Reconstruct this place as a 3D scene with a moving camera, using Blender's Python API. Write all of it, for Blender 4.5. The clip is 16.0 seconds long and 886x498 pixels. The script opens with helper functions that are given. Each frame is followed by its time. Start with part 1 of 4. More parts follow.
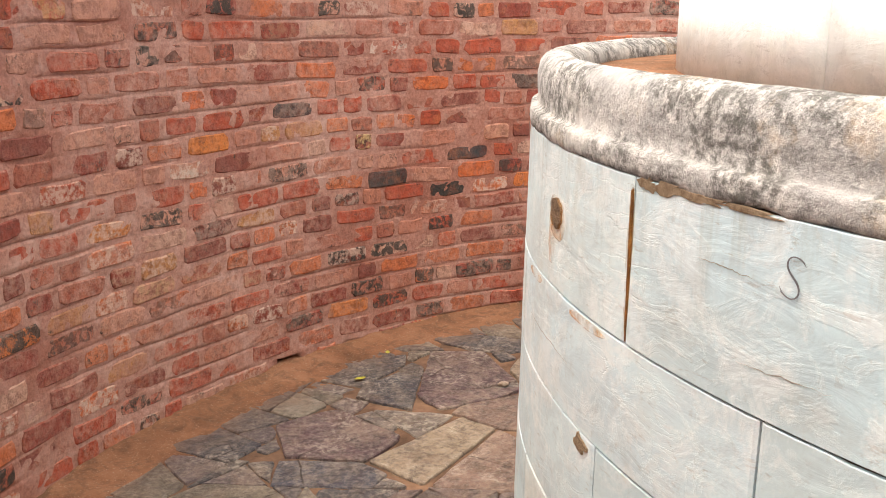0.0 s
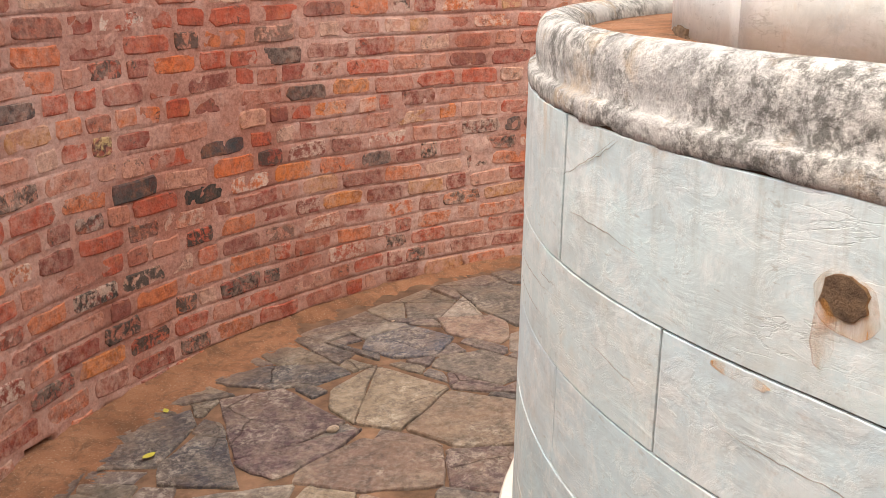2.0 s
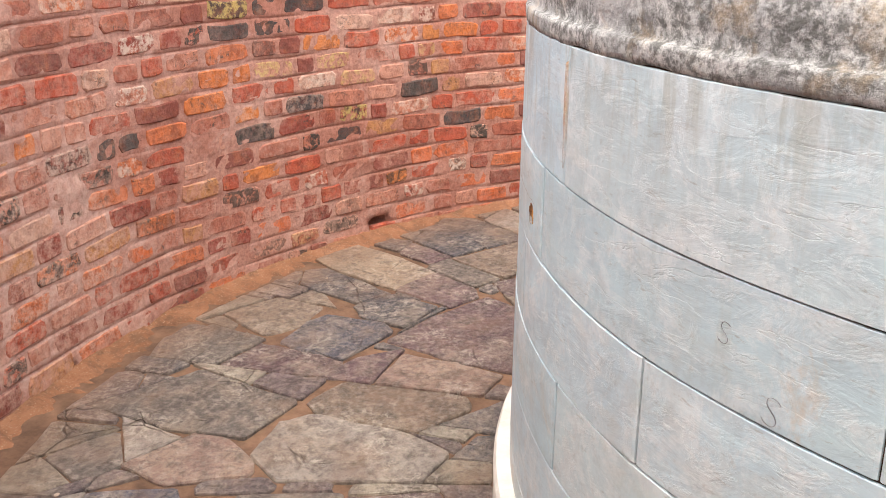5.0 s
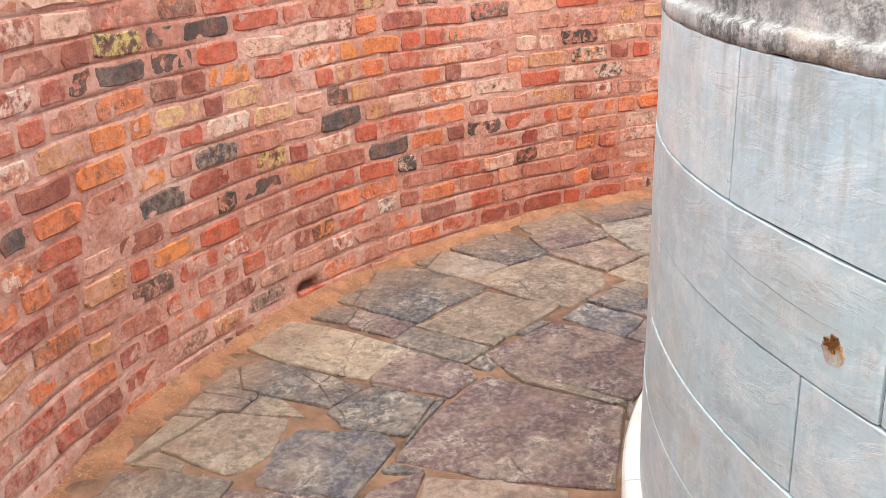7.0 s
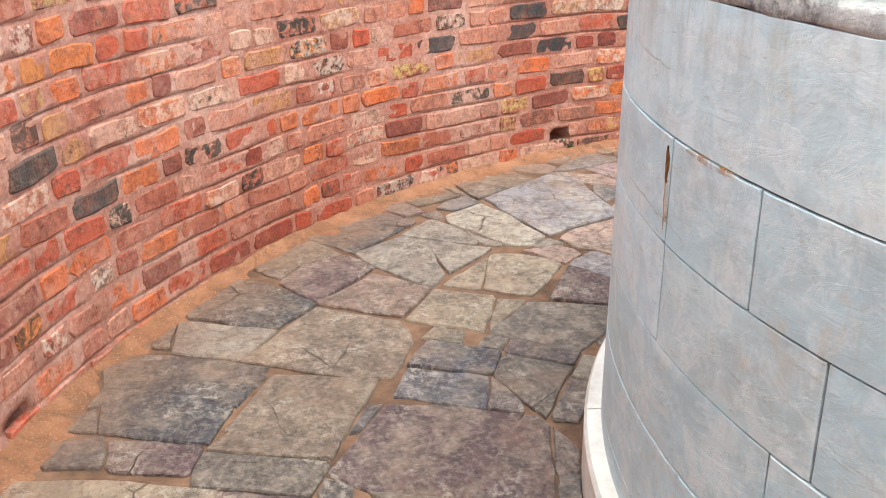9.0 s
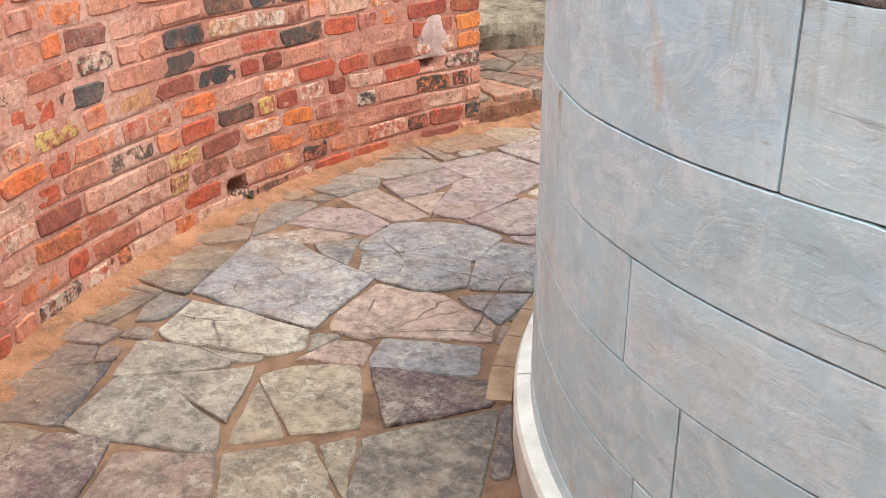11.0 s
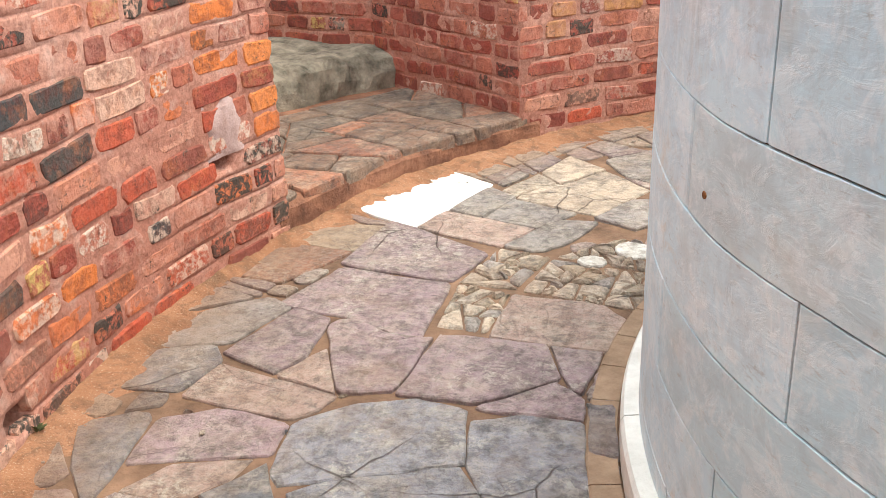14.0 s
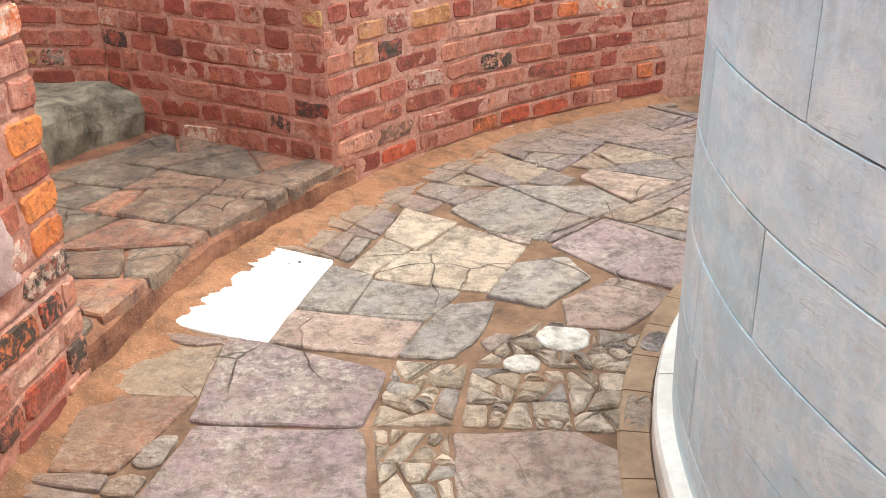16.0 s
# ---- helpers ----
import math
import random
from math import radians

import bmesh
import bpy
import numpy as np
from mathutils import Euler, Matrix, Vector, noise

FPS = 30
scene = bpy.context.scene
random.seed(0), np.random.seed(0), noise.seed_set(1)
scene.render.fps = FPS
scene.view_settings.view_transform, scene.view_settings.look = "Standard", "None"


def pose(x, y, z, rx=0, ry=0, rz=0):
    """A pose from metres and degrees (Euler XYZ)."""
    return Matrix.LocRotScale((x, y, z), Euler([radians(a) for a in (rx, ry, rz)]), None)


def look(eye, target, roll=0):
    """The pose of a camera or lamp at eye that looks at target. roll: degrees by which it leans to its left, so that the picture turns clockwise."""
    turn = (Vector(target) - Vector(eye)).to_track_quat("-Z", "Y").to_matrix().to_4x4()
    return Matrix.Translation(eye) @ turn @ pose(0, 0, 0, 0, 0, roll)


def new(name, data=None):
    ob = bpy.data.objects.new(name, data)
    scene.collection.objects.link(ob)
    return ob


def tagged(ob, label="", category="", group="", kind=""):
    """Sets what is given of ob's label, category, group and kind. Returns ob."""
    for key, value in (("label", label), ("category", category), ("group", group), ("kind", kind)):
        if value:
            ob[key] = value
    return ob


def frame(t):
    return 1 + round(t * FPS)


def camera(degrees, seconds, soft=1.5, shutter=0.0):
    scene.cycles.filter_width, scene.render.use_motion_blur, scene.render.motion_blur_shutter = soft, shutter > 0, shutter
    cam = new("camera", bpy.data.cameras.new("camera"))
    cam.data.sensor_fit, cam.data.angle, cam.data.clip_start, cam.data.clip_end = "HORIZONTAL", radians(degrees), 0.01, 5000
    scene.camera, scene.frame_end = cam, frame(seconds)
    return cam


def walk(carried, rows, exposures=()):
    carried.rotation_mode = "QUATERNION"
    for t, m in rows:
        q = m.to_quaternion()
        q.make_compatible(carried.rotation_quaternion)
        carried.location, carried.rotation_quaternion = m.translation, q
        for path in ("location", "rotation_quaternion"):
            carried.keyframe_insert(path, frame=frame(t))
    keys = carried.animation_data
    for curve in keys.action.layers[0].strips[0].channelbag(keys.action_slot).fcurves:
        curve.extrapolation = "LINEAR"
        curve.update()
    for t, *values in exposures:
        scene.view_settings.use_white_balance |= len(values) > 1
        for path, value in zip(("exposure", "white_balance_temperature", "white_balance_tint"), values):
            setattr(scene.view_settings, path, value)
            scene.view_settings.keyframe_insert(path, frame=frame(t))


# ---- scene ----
cam = camera(48.61, 16.0, soft=0.75)
# seconds, eye x, y, z, heading, tilt, roll (degrees)
PATH = [
    (0.0, 1.997, 1.491, 1.532, -98.39, -14.01, 0.23),
    (0.5, 2.177, 1.297, 1.534, -105.55, -14.51, 0.58),
    (1.0, 2.307, 1.090, 1.533, -111.82, -14.89, 0.43),
    (1.5, 2.349, 0.835, 1.534, -116.92, -15.67, -0.20),
    (2.0, 2.453, 0.603, 1.549, -122.03, -16.52, -0.18),
    (2.5, 2.510, 0.344, 1.508, -127.52, -16.74, -0.72),
    (3.0, 2.506, 0.085, 1.512, -132.78, -17.42, -1.09),
    (3.5, 2.516, -0.208, 1.521, -139.26, -17.87, -1.10),
    (4.0, 2.468, -0.488, 1.502, -145.53, -18.10, -1.59),
    (4.5, 2.432, -0.757, 1.508, -153.26, -18.39, -1.00),
    (4.7, 2.421, -0.897, 1.512, -157.72, -18.38, -0.29),
    (6.8, 1.895, -1.787, 1.507, -173.01, -18.86, -2.52),
    (7.0, 1.775, -1.864, 1.518, -175.21, -19.18, -2.51),
    (7.5, 1.563, -2.084, 1.522, -181.71, -19.01, -1.81),
    (8.0, 1.375, -2.244, 1.504, -188.12, -18.99, -1.36),
    (8.5, 1.158, -2.339, 1.534, -194.69, -20.79, -0.95),
    (9.0, 0.846, -2.463, 1.515, -202.43, -21.86, -1.18),
    (9.5, 0.533, -2.577, 1.492, -210.75, -22.17, -0.83),
    (10.0, 0.189, -2.615, 1.493, -219.73, -22.80, -0.12),
    (10.2, 0.078, -2.616, 1.505, -223.17, -23.17, -0.25),
    (12.3, -0.901, -2.358, 1.446, -242.64, -21.63, -2.13),
    (12.5, -0.978, -2.326, 1.458, -244.35, -21.96, -2.08),
    (13.0, -1.196, -2.213, 1.467, -248.69, -22.61, -1.88),
    (13.5, -1.424, -2.097, 1.454, -253.49, -22.99, -2.23),
    (14.0, -1.604, -1.946, 1.459, -257.21, -22.25, -2.88),
    (14.5, -1.803, -1.774, 1.457, -261.21, -21.90, -2.45),
    (15.0, -1.975, -1.603, 1.465, -266.05, -22.08, -2.05),
    (15.5, -2.111, -1.399, 1.478, -271.37, -22.48, -1.46),
    (16.0, -2.245, -1.150, 1.487, -278.10, -24.02, -2.06),
]


def eye_pose(x, y, z, heading, tilt, roll):
    a, p = radians(heading), radians(tilt)
    way = Vector((math.cos(a) * math.cos(p), math.sin(a) * math.cos(p), math.sin(p)))
    return look((x, y, z), Vector((x, y, z)) + way, roll)


EXPOSURES = [(0.0, 1.76, 7500, 11), (0.6, 1.6, 7450, 11), (2.0, 1.63, 7350, 11), (4.5, 1.73, 6850, 10), (7.5, 2.0, 6450, 4), (9.5, 1.92, 6250, 0), (12.5, 1.98, 6300, -3), (16.0, 2.0, 6350, -2)]
walk(cam, [(t, eye_pose(*row)) for t, *row in PATH], EXPOSURES)

# ---- sky and sun: bright overcast ----
SUN_UP, SUN_TURN = radians(69), radians(80)
world = bpy.data.worlds.new("sky")
scene.world = world
world.use_nodes = True
wn = world.node_tree.nodes
sky = wn.new("ShaderNodeTexSky")
sky.sky_type, sky.sun_disc, sky.sun_elevation, sky.sun_rotation = "NISHITA", False, SUN_UP, SUN_TURN
sky.air_density, sky.dust_density = 1.0, 5.0
wn["Background"].inputs["Strength"].default_value = 0.09
world.node_tree.links.new(sky.outputs[0], wn["Background"].inputs["Color"])
sun = new("sun", bpy.data.lights.new("sun", "SUN"))
sun.data.energy, sun.data.angle, sun.data.color = 1.55, radians(138), (1.0, 0.98, 0.93)
sun.matrix_world = look((0, 0, 8), Vector((0, 0, 8)) - Vector((math.sin(SUN_TURN) * math.cos(SUN_UP), math.cos(SUN_TURN) * math.cos(SUN_UP), math.sin(SUN_UP))))


# ---- materials ----
class Nodes:
    def __init__(self, name):
        self.mat = bpy.data.materials.new(name)
        self.mat.use_nodes = True
        self.t = self.mat.node_tree
        self.bsdf = self.t.nodes["Principled BSDF"]
        self.pos = self.t.nodes.new("ShaderNodeNewGeometry").outputs["Position"]

    def put(self, socket, value):
        if isinstance(value, bpy.types.NodeSocket):
            self.t.links.new(value, socket)
        else:
            socket.default_value = value

    def noise(self, scale, detail=4.0, rough=0.55, stretch=None, warp=0.0):
        n = self.t.nodes.new("ShaderNodeTexNoise")
        co = self.pos
        if stretch:
            m = self.t.nodes.new("ShaderNodeMapping")
            m.inputs["Scale"].default_value = stretch
            self.put(m.inputs["Vector"], co)
            co = m.outputs[0]
        self.put(n.inputs["Vector"], co)
        n.inputs["Scale"].default_value = scale
        n.inputs["Detail"].default_value = detail
        n.inputs["Roughness"].default_value = rough
        n.inputs["Distortion"].default_value = warp
        return n.outputs["Fac"]

    def cells(self, scale, feature="F1"):
        n = self.t.nodes.new("ShaderNodeTexVoronoi")
        n.feature = feature
        self.put(n.inputs["Vector"], self.pos)
        n.inputs["Scale"].default_value = scale
        return n.outputs["Distance"]

    def ramp(self, fac, stops, mode="LINEAR"):
        r = self.t.nodes.new("ShaderNodeValToRGB")
        r.color_ramp.interpolation = mode
        e = r.color_ramp.elements
        while len(e) < len(stops):
            e.new(0.5)
        for el, (p, c) in zip(e, stops):
            el.position = p
            el.color = (*c, 1) if isinstance(c, tuple) else (c, c, c, 1)
        self.put(r.inputs[0], fac)
        return r.outputs[0]

    def mix(self, fac, a, b, mode="MIX"):
        m = self.t.nodes.new("ShaderNodeMix")
        m.data_type, m.blend_type = "RGBA", mode
        self.put(m.inputs[0], fac)
        for sock, c in ((m.inputs[6], a), (m.inputs[7], b)):
            self.put(sock, (*c, 1) if isinstance(c, tuple) else c)
        return m.outputs[2]

    def math(self, op, a, b=0.0):
        m = self.t.nodes.new("ShaderNodeMath")
        m.operation = op
        m.use_clamp = False
        self.put(m.inputs[0], a)
        self.put(m.inputs[1], b)
        return m.outputs[0]

    def random(self, island):
        if island:
            return self.t.nodes.new("ShaderNodeNewGeometry").outputs["Random Per Island"]
        return self.t.nodes.new("ShaderNodeObjectInfo").outputs["Random"]

    def done(self, color, rough=0.85, bump=None, depth=0.002, spec=0.3):
        self.put(self.bsdf.inputs["Base Color"], color)
        self.put(self.bsdf.inputs["Roughness"], rough)
        self.bsdf.inputs["Specular IOR Level"].default_value = spec
        if bump is not None:
            b = self.t.nodes.new("ShaderNodeBump")
            b.inputs["Distance"].default_value = depth
            b.inputs["Strength"].default_value = 1.0
            self.put(b.inputs["Height"], bump)
            self.put(self.bsdf.inputs["Normal"], b.outputs[0])
        return self.mat


MORTAR = ((0.25, (0.34, 0.13, 0.09)), (0.42, (0.45, 0.2, 0.145)), (0.58, (0.52, 0.27, 0.205)), (0.8, (0.6, 0.38, 0.305)))


def lime_and_light(n):
    """Pale lime residue in patches, plus brighter light painted in towards the south: how much lies at a point."""
    xyz = n.t.nodes.new("ShaderNodeSeparateXYZ")
    n.put(xyz.inputs[0], n.pos)
    # lightens the colour southwards, standing in for stronger light on that stretch
    south = n.math("MULTIPLY", xyz.outputs["Y"], -0.04)
    return n.math("ADD", n.noise(1.1, 4, 0.6), south)


def mortar_material():
    n = Nodes("pink_lime_mortar")
    c = n.ramp(n.noise(2.2, 6, 0.6), MORTAR)
    c = n.mix(n.ramp(n.noise(70, 5, 0.7), ((0.36, 0.6), (0.58, 0.0))), c, (0.21, 0.09, 0.065))
    c = n.mix(n.ramp(n.noise(14, 4, 0.6), ((0.55, 0.0), (0.75, 0.5))), c, (0.62, 0.44, 0.37))
    c = n.mix(n.ramp(n.noise(9, 6, 0.7, warp=0.5), ((0.55, 0.0), (0.72, 0.6))), c, (0.33, 0.12, 0.08))
    c = n.mix(n.math("MULTIPLY", n.ramp(lime_and_light(n), ((0.5, 0.0), (0.78, 0.8))), n.ramp(n.noise(22, 6, 0.75), ((0.4, 0.2), (0.6, 1.0)))), c, (0.63, 0.43, 0.36))
    return n.done(c, 0.92, n.math("ADD", n.math("MULTIPLY", n.noise(45, 6, 0.7), 0.6), n.noise(14, 4)), 0.009, 0.2)


def brick_material(name, island, stops, smear_most=1.0):
    n = Nodes(name)
    r = n.random(island)
    pick = lambda k: n.math("FRACT", n.math("MULTIPLY", r, k))
    c = n.ramp(r, stops, "CONSTANT")
    # uneven firing inside each brick
    c = n.mix(n.ramp(n.noise(24, 6, 0.76, warp=0.4), ((0.46, 0.0), (0.6, 0.75))), c, n.mix(0.75, c, (0.12, 0.035, 0.026)))
    c = n.mix(n.ramp(n.noise(13, 5, 0.7), ((0.52, 0.0), (0.66, 0.5))), c, n.mix(0.6, c, (0.58, 0.2, 0.08)))
    # smeared pink mortar, on some bricks much more than on others
    smear = n.ramp(n.math("ADD", n.math("MULTIPLY", n.noise(11, 6, 0.72, warp=0.5), 0.7), n.math("MULTIPLY", n.noise(60, 5, 0.75), 0.3)), ((0.44, 0.0), (0.6, 0.92)))
    c = n.mix(n.math("MULTIPLY", smear, n.ramp(pick(7.31), ((0.35, 0.1), (0.8, smear_most)))), c, n.ramp(n.noise(25, 4), MORTAR))
    # black mould in ragged patches on one brick in six, pale and yellow lichen on others
    mould = n.math("MULTIPLY", n.ramp(n.noise(30, 7, 0.7, warp=0.7), ((0.44, 0.0), (0.52, 0.95))), n.ramp(pick(13.7), ((0.84, 0.0), (0.95, 1.0))))
    c = n.mix(mould, c, (0.045, 0.042, 0.036))
    speck = n.math("MULTIPLY", n.ramp(n.noise(46, 6, 0.75, warp=0.8), ((0.54, 0.0), (0.62, 0.9))), n.ramp(n.noise(6.5, 3, 0.6), ((0.48, 0.0), (0.6, 1.0))))
    c = n.mix(speck, c, (0.06, 0.05, 0.042))
    pale = n.math("MULTIPLY", n.ramp(n.noise(34, 6, 0.72), ((0.45, 0.0), (0.56, 0.85))), n.ramp(pick(23.3), ((0.8, 0.0), (0.95, 0.9))))
    c = n.mix(pale, c, n.ramp(pick(41.9), ((0.0, (0.62, 0.5, 0.41)), (0.5, (0.6, 0.42, 0.33)), (0.8, (0.55, 0.4, 0.14))), "CONSTANT"))
    bloom_and_light = n.math("MULTIPLY", n.ramp(lime_and_light(n), ((0.5, 0.0), (0.78, 1.0))), n.ramp(n.noise(34, 6, 0.75), ((0.4, 0.0), (0.6, 0.6))))
    c = n.mix(bloom_and_light, c, (0.66, 0.43, 0.34))
    return n.done(c, 0.86, n.math("ADD", n.math("MULTIPLY", n.noise(60, 6, 0.7), 0.5), n.noise(15, 5, 0.6)), 0.009, 0.25)


def slab_material(name, stops, gloss=0.62, sanded=0.75, fleck=0.36):
    n = Nodes(name)
    c = n.ramp(n.random(False), stops, "CONSTANT")
    # patchy wear, dirt in the hollows, sand film, pale scuffs, hair cracks
    c = n.mix(n.ramp(n.noise(8, 7, 0.74, warp=0.4), ((0.47, 0.0), (0.6, 0.8))), c, n.mix(0.45, c, (0.5, 0.41, 0.31)))
    c = n.mix(n.ramp(n.noise(4.6, 6, 0.7, warp=0.8), ((0.5, 0.0), (0.6, 0.65))), c, n.mix(0.55, c, (0.085, 0.06, 0.055)))
    c = n.mix(n.ramp(n.noise(20, 7, 0.78, warp=0.3), ((0.45, 0.0), (0.62, 0.85))), c, n.mix(0.8, c, (0.05, 0.042, 0.04)))
    c = n.mix(n.ramp(n.noise(55, 6, 0.8), ((0.48, 0.0), (0.62, 0.75))), c, n.mix(fleck, c, (0.68, 0.6, 0.52)))
    c = n.mix(n.ramp(n.noise(3.4, 7, 0.7), ((0.5, 0.0), (0.7, 0.45))), c, (0.31, 0.2, 0.135))
    crust = n.math("MULTIPLY", n.ramp(n.noise(34, 7, 0.8, warp=0.5), ((0.5, 0.0), (0.58, 0.8))), n.ramp(n.noise(5.2, 4, 0.6), ((0.5, 0.0), (0.6, 1.0))))
    c = n.mix(crust, c, n.mix(fleck * 1.3, c, (0.72, 0.66, 0.56)))
    c = n.mix(n.ramp(n.noise(110, 4, 0.75), ((0.5, 0.0), (0.66, 0.45))), c, n.mix(0.6, c, (0.04, 0.035, 0.035)))
    flat = n.t.nodes.new("ShaderNodeVectorMath")
    flat.operation = "MULTIPLY_ADD"
    flat.inputs[1].default_value, flat.inputs[2].default_value = (1, 1, 0), (-0.078, 0.018, 0)
    n.put(flat.inputs[0], n.pos)
    far = n.t.nodes.new("ShaderNodeVectorMath")
    far.operation = "LENGTH"
    n.put(far.inputs[0], flat.outputs[0])
    d = n.math("SUBTRACT", n.math("DIVIDE", far.outputs["Value"], 1.0), 2.45)
    film = n.ramp(n.math("ADD", d, n.math("MULTIPLY", n.noise(6, 6, 0.7), 0.35)), ((0.46, 0.0), (0.8, sanded)))
    c = n.mix(film, c, n.ramp(n.noise(30, 5, 0.7), ((0.35, (0.2, 0.12, 0.08)), (0.65, (0.36, 0.22, 0.14)))))
    crack = n.t.nodes.new("ShaderNodeTexVoronoi")
    crack.feature = "DISTANCE_TO_EDGE"
    crack.inputs["Scale"].default_value = 3.3
    shift = n.t.nodes.new("ShaderNodeVectorMath")
    shift.operation = "ADD"
    wob = n.t.nodes.new("ShaderNodeTexNoise")
    wob.inputs["Scale"].default_value = 5.0
    n.put(wob.inputs["Vector"], n.pos)
    scale = n.t.nodes.new("ShaderNodeVectorMath")
    scale.operation = "SCALE"
    scale.inputs["Scale"].default_value = 0.09
    n.put(scale.inputs[0], wob.outputs["Color"])
    n.put(shift.inputs[0], n.pos)
    n.put(shift.inputs[1], scale.outputs[0])
    n.put(crack.inputs["Vector"], shift.outputs[0])
    line = n.math("MULTIPLY", n.ramp(crack.outputs["Distance"], ((0.0, 1.0), (0.011, 0.0))), n.ramp(n.noise(2.6, 2), ((0.52, 0.0), (0.62, 0.7))))
    c = n.mix(line, c, (0.07, 0.05, 0.04))
    relief = n.math("ADD", n.math("MULTIPLY", n.noise(16, 7, 0.75, warp=0.3), 0.9), n.math("MULTIPLY", n.noise(90, 5, 0.75), 0.2))
    return n.done(c, n.ramp(n.noise(9, 4), ((0.3, gloss - 0.18), (0.7, gloss + 0.15))), n.math("SUBTRACT", relief, n.math("MULTIPLY", line, 0.5)), 0.026, 0.4)


def sand_material():
    n = Nodes("orange_brown_sand")
    c = n.ramp(n.noise(4, 6, 0.65), ((0.25, (0.19, 0.093, 0.052)), (0.5, (0.34, 0.165, 0.092)), (0.75, (0.45, 0.24, 0.145))))
    c = n.mix(n.ramp(n.noise(11, 7, 0.75, warp=0.6), ((0.47, 0.0), (0.62, 0.75))), c, (0.15, 0.088, 0.055))
    c = n.mix(n.ramp(n.noise(160, 3, 0.7), ((0.58, 0.0), (0.7, 0.6))), c, (0.6, 0.45, 0.33))
    c = n.mix(n.ramp(n.noise(130, 3, 0.7), ((0.6, 0.0), (0.7, 0.6))), c, (0.16, 0.08, 0.05))
    return n.done(c, 0.95, n.math("ADD", n.noise(140, 5, 0.7), n.noise(22, 4)), 0.007, 0.15)


def marble_material(name, tint=(0.66, 0.7, 0.72), stain=0.5, streaks=0.4):
    n = Nodes(name)
    xyz = n.t.nodes.new("ShaderNodeSeparateXYZ")
    n.put(xyz.inputs[0], n.pos)
    vein = n.noise(5, 7, 0.62, stretch=(1, 1, 2.4), warp=0.7)
    c = n.ramp(vein, ((0.3, tuple(k * 0.74 for k in tint)), (0.5, tint), (0.66, tuple(min(0.86, k * 1.13) for k in tint))))
    # warm and blue clouds, slab by slab
    c = n.mix(n.math("MULTIPLY", n.ramp(n.noise(2.1, 5, 0.6), ((0.45, 0.0), (0.66, 1.0))), stain), c, (0.6, 0.55, 0.46))
    c = n.mix(n.ramp(n.noise(1.6, 5, 0.6, warp=0.4), ((0.4, 0.0), (0.62, 0.65))), c, n.mix(0.6, c, (0.47, 0.64, 0.75)))
    c = n.mix(n.ramp(n.noise(3.3, 6, 0.65, stretch=(1, 1, 1.6)), ((0.52, 0.0), (0.68, 0.45))), c, (0.55, 0.51, 0.44))
    c = n.mix(0.6, c, n.mix(0.55, c, n.ramp(n.random(False), ((0.0, (0.6, 0.68, 0.72)), (0.2, (0.46, 0.55, 0.57)), (0.4, (0.62, 0.66, 0.62)), (0.55, (0.5, 0.5, 0.45)), (0.7, (0.56, 0.66, 0.7)), (0.85, (0.44, 0.5, 0.5))), "CONSTANT")))
    # splits and flakes along the bedding: thin ragged lines, in patches
    bedding = n.noise(2.6, 7, 0.58, stretch=(1, 1, 5.0), warp=0.35)
    patch = n.ramp(n.noise(2.3, 3, 0.55), ((0.53, 0.0), (0.64, 1.0)))
    ridge = n.math("ABSOLUTE", n.math("SUBTRACT", bedding, 0.5))
    split = n.math("MULTIPLY", n.ramp(ridge, ((0.0, 1.0), (0.007, 0.0))), patch)
    c = n.mix(n.math("MULTIPLY", n.ramp(ridge, ((0.0, 0.0), (0.012, 0.3), (0.04, 0.0))), patch), c, (0.8, 0.83, 0.83))
    c = n.mix(n.math("MULTIPLY", split, 0.16), c, (0.27, 0.23, 0.19))
    flake = n.ramp(n.noise(9, 8, 0.68, stretch=(1, 1, 1.8), warp=1.2), ((0.5, 0.0), (0.6, 1.0)))
    c = n.mix(n.math("MULTIPLY", flake, 0.22), c, (0.8, 0.83, 0.83))
    c = n.mix(n.ramp(n.noise(17, 7, 0.75, stretch=(1, 1, 4.5), warp=0.3), ((0.6, 0.0), (0.66, 0.5))), c, (0.3, 0.3, 0.28))
    c = n.mix(n.ramp(n.noise(9, 8, 0.8, warp=0.5), ((0.5, 0.0), (0.58, 0.55))), c, n.mix(0.6, c, (0.84, 0.87, 0.88)))
    c = n.mix(n.ramp(n.noise(7, 8, 0.8, warp=0.5), ((0.52, 0.0), (0.6, 0.5))), c, n.mix(0.5, c, (0.36, 0.42, 0.45)))
    c = n.mix(n.math("MULTIPLY", n.ramp(n.noise(4.5, 7, 0.7, stretch=(1, 1, 0.8), warp=0.6), ((0.58, 0.0), (0.68, 0.6))), n.ramp(n.noise(1.3, 3), ((0.5, 0.0), (0.6, 1.0)))), c, (0.56, 0.43, 0.3))
    # rain streaks hanging from the coping, green-grey runs lower down
    drip = n.noise(26, 6, 0.72, stretch=(1, 1, 0.13), warp=0.2)
    hang = n.ramp(n.math("ADD", n.math("MULTIPLY", n.math("SUBTRACT", xyz.outputs["Z"], 1.0), 1.6), n.math("MULTIPLY", n.noise(3.0, 4, 0.6), 0.8)), ((0.62, 0.0), (0.95, 1.0)))
    c = n.mix(n.math("MULTIPLY", n.ramp(drip, ((0.48, 0.0), (0.64, streaks))), hang), c, (0.27, 0.27, 0.22))
